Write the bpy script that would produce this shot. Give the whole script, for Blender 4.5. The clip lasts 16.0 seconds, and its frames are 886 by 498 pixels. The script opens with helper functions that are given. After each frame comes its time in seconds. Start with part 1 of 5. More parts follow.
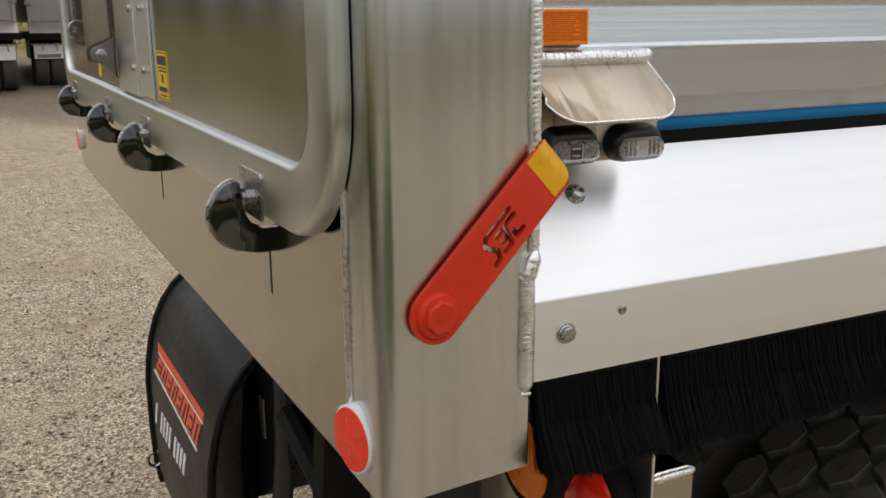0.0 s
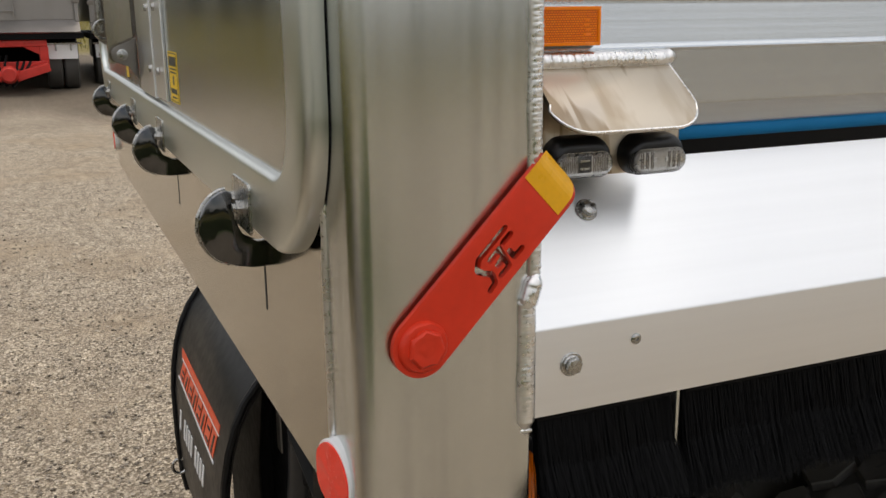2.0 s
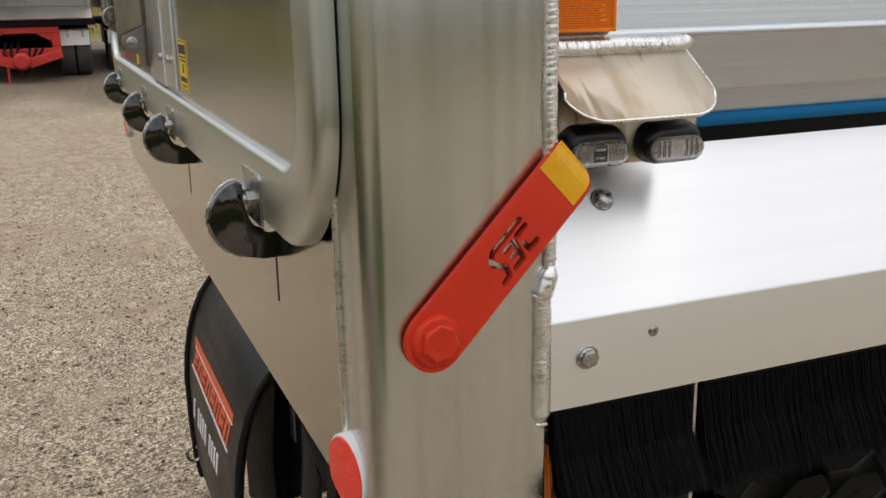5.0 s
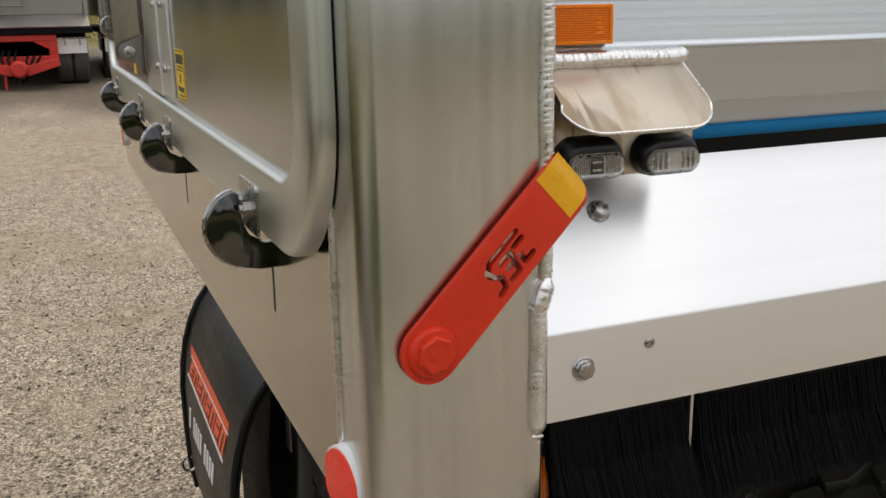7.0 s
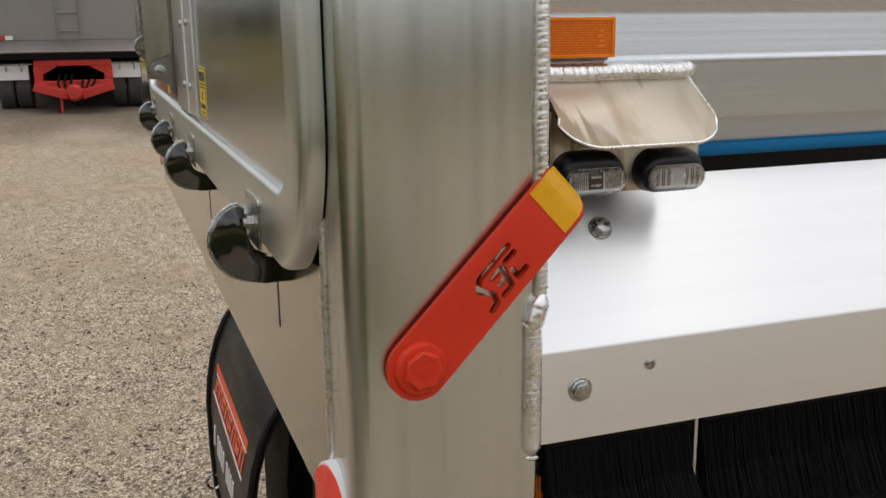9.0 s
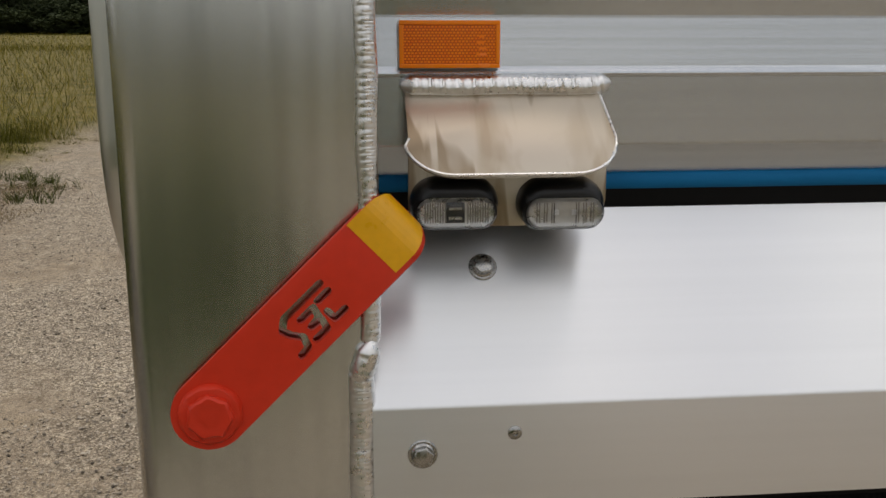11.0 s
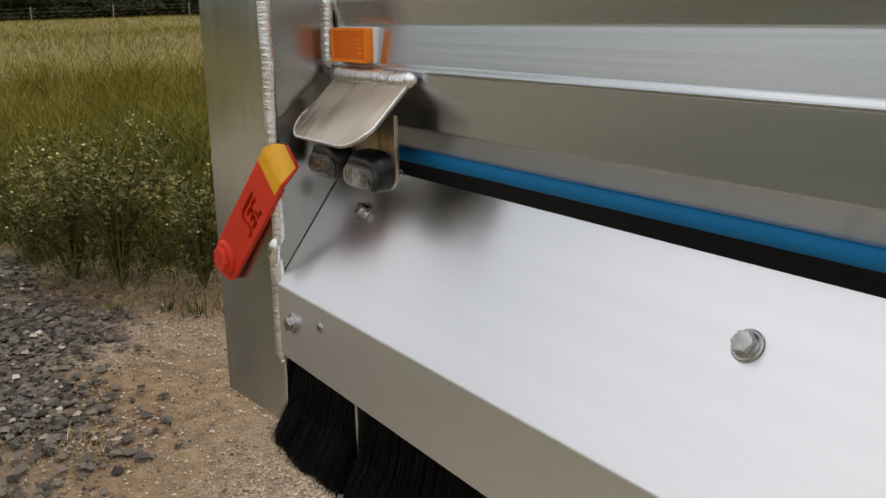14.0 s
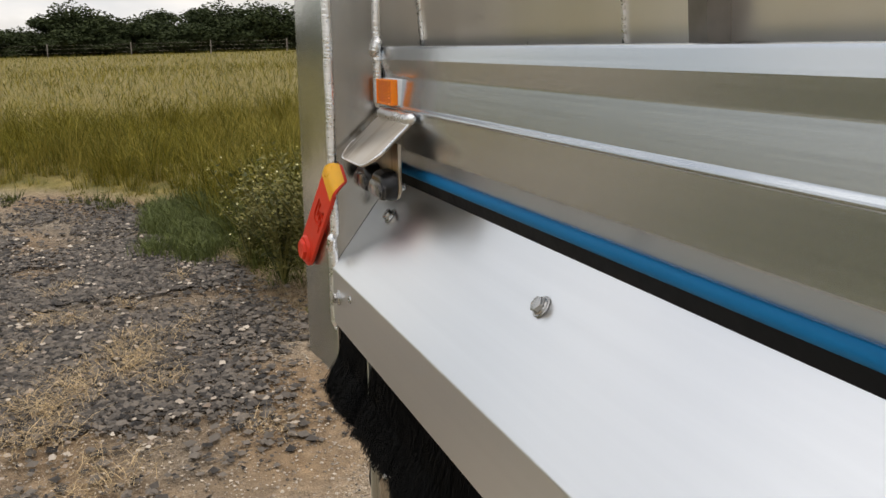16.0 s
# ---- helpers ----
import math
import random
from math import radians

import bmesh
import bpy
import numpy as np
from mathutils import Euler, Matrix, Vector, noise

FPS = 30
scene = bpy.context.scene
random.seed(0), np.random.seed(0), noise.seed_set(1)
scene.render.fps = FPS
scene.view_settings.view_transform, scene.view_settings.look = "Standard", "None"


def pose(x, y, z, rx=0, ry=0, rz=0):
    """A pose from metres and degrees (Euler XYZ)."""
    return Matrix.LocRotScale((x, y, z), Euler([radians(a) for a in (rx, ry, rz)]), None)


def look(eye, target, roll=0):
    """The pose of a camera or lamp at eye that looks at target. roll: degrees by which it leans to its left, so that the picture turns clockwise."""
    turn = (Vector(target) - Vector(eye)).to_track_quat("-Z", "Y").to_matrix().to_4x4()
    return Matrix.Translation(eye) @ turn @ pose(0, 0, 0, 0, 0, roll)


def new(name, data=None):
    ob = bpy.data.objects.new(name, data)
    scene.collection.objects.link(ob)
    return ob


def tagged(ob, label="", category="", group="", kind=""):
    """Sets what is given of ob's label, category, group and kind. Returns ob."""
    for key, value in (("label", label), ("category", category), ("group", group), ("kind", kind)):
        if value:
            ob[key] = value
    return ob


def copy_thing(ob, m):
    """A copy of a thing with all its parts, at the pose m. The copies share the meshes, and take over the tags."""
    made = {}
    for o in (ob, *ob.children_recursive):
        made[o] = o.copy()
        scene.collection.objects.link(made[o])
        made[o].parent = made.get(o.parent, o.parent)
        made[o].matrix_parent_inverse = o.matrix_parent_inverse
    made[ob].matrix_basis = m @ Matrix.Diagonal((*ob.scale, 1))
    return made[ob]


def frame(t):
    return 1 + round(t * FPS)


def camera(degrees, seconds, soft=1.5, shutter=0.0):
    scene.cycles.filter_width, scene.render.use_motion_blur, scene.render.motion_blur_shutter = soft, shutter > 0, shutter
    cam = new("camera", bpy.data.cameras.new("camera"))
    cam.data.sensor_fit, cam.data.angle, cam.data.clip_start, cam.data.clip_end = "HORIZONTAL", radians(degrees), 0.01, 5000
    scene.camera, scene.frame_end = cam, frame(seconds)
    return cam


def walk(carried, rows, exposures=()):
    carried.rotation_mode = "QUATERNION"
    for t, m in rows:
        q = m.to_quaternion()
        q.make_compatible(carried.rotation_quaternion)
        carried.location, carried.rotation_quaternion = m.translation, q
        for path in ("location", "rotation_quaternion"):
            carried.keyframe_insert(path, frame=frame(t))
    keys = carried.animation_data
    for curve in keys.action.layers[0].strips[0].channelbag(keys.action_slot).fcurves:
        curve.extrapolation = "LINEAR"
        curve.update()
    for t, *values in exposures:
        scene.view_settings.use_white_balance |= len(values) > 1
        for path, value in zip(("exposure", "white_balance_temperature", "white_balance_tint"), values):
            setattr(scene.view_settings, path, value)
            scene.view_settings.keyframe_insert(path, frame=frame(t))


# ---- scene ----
cam = camera(50.3, 16.0)
PATH = [
    (0, (-0.483, -0.772, 1.733), (0.383, 0.966, 1.255), -0.5),
    (0.5, (-0.501, -0.762, 1.745), (0.359, 0.976, 1.255), -1.9),
    (1, (-0.466, -0.747, 1.74), (0.368, 1.006, 1.257), -1.4),
    (1.5, (-0.375, -0.717, 1.711), (0.409, 1.066, 1.257), -0.5),
    (2, (-0.391, -0.718, 1.733), (0.367, 1.069, 1.252), -0.7),
    (2.5, (-0.388, -0.713, 1.735), (0.345, 1.083, 1.248), -1.0),
    (3, (-0.387, -0.707, 1.735), (0.343, 1.088, 1.241), -1.1),
    (3.5, (-0.386, -0.705, 1.736), (0.345, 1.087, 1.23), -1.1),
    (4, (-0.386, -0.704, 1.737), (0.343, 1.084, 1.218), -1.2),
    (6.5, (-0.384, -0.703, 1.736), (0.351, 1.089, 1.236), -1.1),
    (7, (-0.385, -0.703, 1.739), (0.353, 1.088, 1.243), -1.0),
    (7.5, (-0.383, -0.703, 1.739), (0.354, 1.091, 1.251), -0.9),
    (8, (-0.377, -0.7, 1.737), (0.354, 1.098, 1.258), -0.8),
    (8.2, (-0.378, -0.7, 1.74), (0.354, 1.098, 1.261), -0.7),
    (10.3, (-0.181, -0.728, 1.695), (0.284, 1.182, 1.332), -0.7),
    (10.5, (-0.153, -0.71, 1.721), (0.297, 1.19, 1.288), -0.2),
    (11, (-0.011, -0.67, 1.728), (0.183, 1.271, 1.287), -0.0),
    (11.5, (0.195, -0.708, 1.713), (-0.13, 1.219, 1.286), -0.3),
    (12, (0.315, -0.677, 1.733), (-0.309, 1.129, 1.144), 0.8),
    (12.5, (0.399, -0.645, 1.735), (-0.495, 1.047, 1.154), 0.1),
    (13, (0.62, -0.6, 1.722), (-0.617, 0.884, 1.204), -1.0),
    (13.5, (0.804, -0.529, 1.765), (-0.607, 0.796, 1.261), -1.4),
    (14, (0.983, -0.409, 1.758), (-0.644, 0.642, 1.263), -1.2),
    (14.5, (1.151, -0.352, 1.773), (-0.637, 0.38, 1.254), -1.7),
    (15, (1.289, -0.323, 1.782), (-0.545, 0.302, 1.289), -1.6),
    (15.5, (1.358, -0.303, 1.79), (-0.485, 0.328, 1.337), -1.1),
    (16, (1.388, -0.304, 1.787), (-0.459, 0.336, 1.363), -0.8),
]
walk(cam, [(t, look(eye, target, roll)) for t, eye, target, roll in PATH],
     [(0, 0.46, 7400, 12), (8.2, 0.50, 7450, 12), (10.3, 0.13, 7450, 12), (11.2, 0.02, 7500, 12), (12.0, 0.15, 7500, 12), (13.5, 0.38, 7500, 12), (14.4, 0.36, 7500, 12), (15.2, 0.44, 7450, 12), (16, 0.64, 7450, 12)])

# ---------------------------------------------------------------- world, sun
world = bpy.data.worlds.new("sky")
scene.world = world
world.use_nodes = True
wn, wl = world.node_tree.nodes, world.node_tree.links
wn.clear()
sky = wn.new("ShaderNodeTexSky")
sky.sky_type, sky.sun_disc = "NISHITA", False
sky.sun_elevation, sky.sun_rotation = radians(68), radians(34)
sky.dust_density = 2.0
coord = wn.new("ShaderNodeTexCoord")
stretch = wn.new("ShaderNodeMapping")
stretch.inputs["Scale"].default_value = (1.6, 1.6, 4.5)
cloud = wn.new("ShaderNodeTexNoise")
cloud.inputs["Scale"].default_value, cloud.inputs["Detail"].default_value = 1.7, 7.0
cramp = wn.new("ShaderNodeValToRGB")
cramp.color_ramp.elements[0].position, cramp.color_ramp.elements[1].position = 0.34, 0.60
shade = wn.new("ShaderNodeTexNoise")
shade.inputs["Scale"].default_value, shade.inputs["Detail"].default_value = 3.1, 5.0
tone = wn.new("ShaderNodeValToRGB")
tone.color_ramp.elements[0].color, tone.color_ramp.elements[1].color = (6.5, 7.2, 8.2, 1), (10.2, 10.5, 10.9, 1)
tone.color_ramp.elements[0].position, tone.color_ramp.elements[1].position = 0.35, 0.65
mixc = wn.new("ShaderNodeMix")
mixc.data_type = "RGBA"
back = wn.new("ShaderNodeBackground")
back.inputs["Strength"].default_value = 0.122
wout = wn.new("ShaderNodeOutputWorld")
wl.new(coord.outputs["Generated"], stretch.inputs["Vector"])
wl.new(stretch.outputs["Vector"], cloud.inputs["Vector"])
wl.new(stretch.outputs["Vector"], shade.inputs["Vector"])
wl.new(cloud.outputs["Fac"], cramp.inputs["Fac"])
wl.new(shade.outputs["Fac"], tone.inputs["Fac"])
wl.new(cramp.outputs["Color"], mixc.inputs["Factor"])
wl.new(sky.outputs["Color"], mixc.inputs["A"])
wl.new(tone.outputs["Color"], mixc.inputs["B"])
# an overcast sky is brighter overhead than at the horizon
split = wn.new("ShaderNodeSeparateXYZ")
climb = wn.new("ShaderNodeMapRange")
climb.inputs["From Min"].default_value, climb.inputs["From Max"].default_value = 0.0, 0.75
climb.inputs["To Min"].default_value, climb.inputs["To Max"].default_value = 0.52, 1.10
gain = wn.new("ShaderNodeVectorMath")
gain.operation = "SCALE"
wl.new(coord.outputs["Generated"], split.inputs["Vector"])
wl.new(split.outputs["Z"], climb.inputs["Value"])
wl.new(mixc.outputs["Result"], gain.inputs[0])
wl.new(climb.outputs["Result"], gain.inputs["Scale"])
wl.new(gain.outputs["Vector"], back.inputs["Color"])
wl.new(back.outputs["Background"], wout.inputs["Surface"])

sun = new("sun", bpy.data.lights.new("sun", "SUN"))
sun.data.energy, sun.data.angle, sun.data.color = 0.5, radians(40), (1.0, 0.96, 0.9)
sun.matrix_world = look((2, 3, 9), (0, 0, 0))


# ---------------------------------------------------------------- materials
def nodes(name):
    m = bpy.data.materials.new(name)
    m.use_nodes = True
    return m, m.node_tree.nodes, m.node_tree.links, m.node_tree.nodes["Principled BSDF"]


def mat(name, color, rough=0.6, metal=0.0, vary=0.25, scale=30.0, bump=0.1, stretch3=(1, 1, 1), rvary=0.15, spec=0.5, coat=0.0, second=None, where="Object", brushed=0.0, smear="Z"):
    """A surface with colour and roughness that vary at two scales and a fine relief."""
    m, n, l, b = nodes(name)
    tc = n.new("ShaderNodeTexCoord")
    mp = n.new("ShaderNodeMapping")
    mp.inputs["Scale"].default_value = stretch3
    l.new(tc.outputs[where], mp.inputs["Vector"])
    fine, wide = n.new("ShaderNodeTexNoise"), n.new("ShaderNodeTexNoise")
    fine.inputs["Scale"].default_value, fine.inputs["Detail"].default_value = scale, 6.0
    wide.inputs["Scale"].default_value, wide.inputs["Detail"].default_value = scale / 9, 4.0
    l.new(mp.outputs["Vector"], fine.inputs["Vector"])
    l.new(mp.outputs["Vector"], wide.inputs["Vector"])
    add = n.new("ShaderNodeMath")
    add.operation = "ADD"
    l.new(fine.outputs["Fac"], add.inputs[0])
    l.new(wide.outputs["Fac"], add.inputs[1])
    half = n.new("ShaderNodeMapRange")
    half.inputs["From Min"].default_value, half.inputs["From Max"].default_value = 0.65, 1.35
    l.new(add.outputs["Value"], half.inputs["Value"])
    mx = n.new("ShaderNodeMix")
    mx.data_type = "RGBA"
    lo = [c * (1 - vary) for c in color] if second is None else second
    hi = [min(1.0, c * (1 + vary * 0.6)) for c in color]
    mx.inputs["A"].default_value, mx.inputs["B"].default_value = (*lo, 1), (*hi, 1)
    l.new(half.outputs["Result"], mx.inputs["Factor"])
    l.new(mx.outputs["Result"], b.inputs["Base Color"])
    rr = n.new("ShaderNodeMapRange")
    rr.inputs["To Min"].default_value, rr.inputs["To Max"].default_value = max(0.02, rough - rvary), min(1.0, rough + rvary)
    l.new(half.outputs["Result"], rr.inputs["Value"])
    l.new(rr.outputs["Result"], b.inputs["Roughness"])
    b.inputs["Metallic"].default_value = metal
    if brushed:
        grain = n.new("ShaderNodeCombineXYZ")
        grain.inputs[smear].default_value = 1.0
        l.new(grain.outputs["Vector"], b.inputs["Tangent"])
        b.inputs["Anisotropic"].default_value = brushed
    b.inputs["Specular IOR Level"].default_value = spec
    b.inputs["Coat Weight"].default_value = coat
    if bump:
        bp = n.new("ShaderNodeBump")
        bp.inputs["Strength"].default_value, bp.inputs["Distance"].default_value = bump, 0.002
        l.new(fine.outputs["Fac"], bp.inputs["Height"])
        l.new(bp.outputs["Normal"], b.inputs["Normal"])
    return m


ALU = (0.66, 0.68, 0.67)
alu_post = mat("brushed_aluminium_upright", ALU, 0.25, 1.0, 0.20, 24, 0.0, (3, 3, 0.07), 0.02, brushed=0.6, smear="X")
# darker aluminium for the post's inner side: its dim reflections put into the colour
alu_inner_shaded = mat("shade_darkened_aluminium", (0.40, 0.385, 0.36), 0.20, 1.0, 0.10, 16, 0.0, (1, 4, 0.2), 0.03)
alu_side = mat("extruded_aluminium", (0.585, 0.62, 0.65), 0.25, 1.0, 0.12, 45, 0.0, (0.03, 8, 8), 0.015, brushed=0.7)
alu_apron = mat("satin_aluminium_sheet", (0.84, 0.85, 0.86), 0.30, 1.0, 0.04, 20, 0.0, (0.06, 4, 4), 0.008, brushed=0.85)
alu_rear = mat("milled_aluminium_plate", (0.48, 0.438, 0.368), 0.15, 1.0, 0.15, 16, 0.0, (1.2, 1.2, 0.25), 0.03, brushed=0.6)
alu_gate = mat("anodised_tailgate_frame", (0.67, 0.695, 0.67), 0.31, 1.0, 0.06, 12, 0.0, (1, 0.6, 1), 0.05)
alu_mirror = mat("polished_aluminium_sheet", (0.42, 0.43, 0.41), 0.20, 1.0, 0.10, 9, 0.0, (1, 1, 0.4), 0.05, brushed=0.6)
alu_sheet = mat("satin_side_sheet", (0.86, 0.82, 0.76), 0.30, 1.0, 0.06, 12, 0.0, (1, 1, 0.2), 0.05)
alu_weld = mat("weld_bead_metal", (0.86, 0.855, 0.845), 0.30, 1.0, 0.14, 260, 0.03, (1, 1, 1), 0.10)
zinc = mat("zinc_steel", (0.43, 0.425, 0.41), 0.27, 1.0, 0.12, 200, 0.05, (1, 1, 1), 0.10)
dark_steel = mat("dull_steel", (0.24, 0.22, 0.20), 0.42, 1.0, 0.2, 60, 0.1, (1, 1, 1), 0.1)
red_paint = mat("red_powder_coat", (0.66, 0.035, 0.012), 0.42, 0.0, 0.10, 90, 0.06, (1, 1, 1), 0.08, 0.32)
yellow_tape = mat("yellow_tape", (0.86, 0.42, 0.01), 0.35, 0.0, 0.10, 120, 0.05)
yellow_label = mat("yellow_label", (0.85, 0.55, 0.02), 0.4, 0.0, 0.06, 60, 0.0)
black_ink = mat("black_print", (0.02, 0.02, 0.02), 0.5, 0.0, 0.1, 60, 0.0)
white_ink = mat("white_print", (0.78, 0.78, 0.78), 0.5, 0.0, 0.05, 60, 0.0)
orange_print = mat("orange_print", (0.80, 0.10, 0.03), 0.45, 0.0, 0.08, 60, 0.0)
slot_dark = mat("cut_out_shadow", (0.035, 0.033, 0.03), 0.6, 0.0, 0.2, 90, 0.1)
blue_trim = mat("blue_rubber_trim", (0.001, 0.14, 0.32), 0.55, 0.0, 0.12, 40, 0.03, (0.3, 3, 3), 0.05, 0.1)
black_rubber = mat("black_rubber", (0.005, 0.005, 0.0055), 0.6, 0.0, 0.3, 60, 0.2, (1, 1, 1), 0.1, 0.12)
black_gloss = mat("black_enamel", (0.006, 0.006, 0.007), 0.10, 0.0, 0.3, 60, 0.02, (1, 1, 1), 0.05, 0.9, 1.0)
black_lamp = mat("black_lamp_housing", (0.007, 0.007, 0.008), 0.30, 0.0, 0.3, 60, 0.03, (1, 1, 1), 0.05, 0.4)
guard_plastic = mat("black_guard_plastic", (0.008, 0.008, 0.0085), 0.40, 0.0, 0.3, 50, 0.08, (1, 1, 1), 0.08, 0.22)
black_plastic = mat("black_moulded_plastic", (0.018, 0.018, 0.019), 0.36, 0.0, 0.3, 50, 0.12, (1, 1, 1), 0.08)
bristle_mat = mat("black_bristle", (0.004, 0.004, 0.0045), 0.50, 0.0, 0.4, 200, 0.0, (1, 1, 1), 0.1, 0.09)
tyre_rubber = mat("tyre_rubber", (0.066, 0.063, 0.057), 0.72, 0.0, 0.35, 60, 0.4)
white_plastic = mat("white_plastic", (0.80, 0.80, 0.80), 0.4, 0.0, 0.04, 40, 0.02)
chassis_red = mat("red_chassis_paint", (0.55, 0.03, 0.02), 0.4, 0.0, 0.2, 14, 0.05)
far_alu = mat("weathered_body_aluminium", (0.30, 0.285, 0.27), 0.45, 1.0, 0.12, 6, 0.03, (1, 1, 0.3), 0.08)
bark = mat("bark", (0.10, 0.075, 0.055), 0.9, 0.0, 0.4, 5, 0.4)
fence_wood = mat("grey_fence_post", (0.22, 0.20, 0.17), 0.85, 0.0, 0.3, 12, 0.2)
wall_white = mat("painted_wall", (0.62, 0.64, 0.66), 0.6, 0.0, 0.08, 2, 0.0)
wall_blue = mat("blue_cladding", (0.03, 0.07, 0.30), 0.5, 0.0, 0.1, 2, 0.0)


def stained_mat():
    """Bare sheet with brown run-off marks that hang from its upper edge."""
    m, n, l, b = nodes("stained_aluminium")
    tc = n.new("ShaderNodeTexCoord")

    def streaks(scale, stretch3, lo, hi, detail=3.0):
        mp, t, r = n.new("ShaderNodeMapping"), n.new("ShaderNodeTexNoise"), n.new("ShaderNodeMapRange")
        mp.inputs["Scale"].default_value = stretch3
        t.inputs["Scale"].default_value, t.inputs["Detail"].default_value, t.inputs["Distortion"].default_value = scale, detail, 0.6
        r.inputs["From Min"].default_value, r.inputs["From Max"].default_value = lo, hi
        l.new(tc.outputs["Object"], mp.inputs["Vector"])
        l.new(mp.outputs["Vector"], t.inputs["Vector"])
        l.new(t.outputs["Fac"], r.inputs["Value"])
        return r.outputs["Result"]

    def layer(fac, base, color):
        x = n.new("ShaderNodeMix")
        x.data_type = "RGBA"
        l.new(fac, x.inputs["Factor"])
        if isinstance(base, tuple):
            x.inputs["A"].default_value = (*base, 1)
        else:
            l.new(base, x.inputs["A"])
        x.inputs["B"].default_value = (*color, 1)
        return x.outputs["Result"]

    col = layer(streaks(17, (2.0, 0.55, 0.55), 0.48, 0.66), (0.56, 0.495, 0.410), (0.43, 0.350, 0.260))
    col = layer(streaks(30, (1.5, 0.26, 0.26), 0.56, 0.62, 2.0), col, (0.32, 0.25, 0.175))
    col = layer(streaks(14, (1, 1, 1), 0.52, 0.75), col, (0.51, 0.44, 0.345))
    l.new(col, b.inputs["Base Color"])
    b.inputs["Metallic"].default_value, b.inputs["Roughness"].default_value = 1.0, 0.35
    return m


alu_stained = stained_mat()


def lens_mat(name, color, rough, scale, trans):
    m, n, l, b = nodes(name)
    tc = n.new("ShaderNodeTexCoord")
    vo = n.new("ShaderNodeTexVoronoi")
    vo.inputs["Scale"].default_value = scale
    l.new(tc.outputs["Object"], vo.inputs["Vector"])
    mr = n.new("ShaderNodeMix")
    mr.data_type = "RGBA"
    mr.inputs["A"].default_value, mr.inputs["B"].default_value = (*[c * 0.55 for c in color], 1), (*color, 1)
    ramp = n.new("ShaderNodeMapRange")
    ramp.inputs["From Min"].default_value, ramp.inputs["From Max"].default_value = 0.05, 0.45
    l.new(vo.outputs["Distance"], ramp.inputs["Value"])
    l.new(ramp.outputs["Result"], mr.inputs["Factor"])
    l.new(mr.outputs["Result"], b.inputs["Base Color"])
    bp = n.new("ShaderNodeBump")
    bp.inputs["Strength"].default_value, bp.inputs["Distance"].default_value = 0.35, 0.001
    l.new(vo.outputs["Distance"], bp.inputs["Height"])
    l.new(bp.outputs["Normal"], b.inputs["Normal"])
    b.inputs["Roughness"].default_value = rough
    b.inputs["Transmission Weight"].default_value = trans
    b.inputs["Coat Weight"].default_value, b.inputs["Coat Roughness"].default_value = 0.6, 0.05
    return m




def orange_prisms():
    """Small square prisms in rows, darker at their joints."""
    m, n, l, b = nodes("orange_prism_lens")
    tc, mp, br = n.new("ShaderNodeTexCoord"), n.new("ShaderNodeMapping"), n.new("ShaderNodeTexBrick")
    mp.inputs["Rotation"].default_value = (math.pi / 2, 0, 0)
    l.new(tc.outputs["Object"], mp.inputs["Vector"])
    l.new(mp.outputs["Vector"], br.inputs["Vector"])
    br.inputs["Scale"].default_value, br.inputs["Mortar Size"].default_value, br.inputs["Mortar Smooth"].default_value = 1.0, 0.00055, 0.6
    br.inputs["Brick Width"].default_value, br.inputs["Row Height"].default_value = 0.0028, 0.0022
    br.inputs["Color1"].default_value, br.inputs["Color2"].default_value = (1.0, 0.27, 0.005, 1), (0.95, 0.20, 0.003, 1)
    br.inputs["Mortar"].default_value = (0.60, 0.085, 0.002, 1)
    l.new(br.outputs["Color"], b.inputs["Base Color"])
    b.inputs["Roughness"].default_value = 0.22
    return m


orange_lens = orange_prisms()
lamp_orange = mat("orange_lamp_lens", (0.80, 0.17, 0.006), 0.25, 0.0, 0.12, 300, 0.25, (1, 0.25, 0.25), 0.05)
orange_edge = mat("orange_clear_edge", (1.0, 0.24, 0.006), 0.22, 0.0, 0.05, 40, 0.0)
red_lens = mat("red_prism_lens", (0.95, 0.030, 0.012), 0.16, 0.0, 0.06, 300, 0.0)
clear_lens = mat("clear_lens", (0.92, 0.92, 0.92), 0.05, 0.0, 0.02, 40, 0.0, (1, 1, 1), 0.02)
clear_lens.node_tree.nodes["Principled BSDF"].inputs["Transmission Weight"].default_value = 1.0
lamp_silver = mat("lamp_reflector_silver", (0.58, 0.575, 0.56), 0.32, 1.0, 0.15, 200, 0.1)


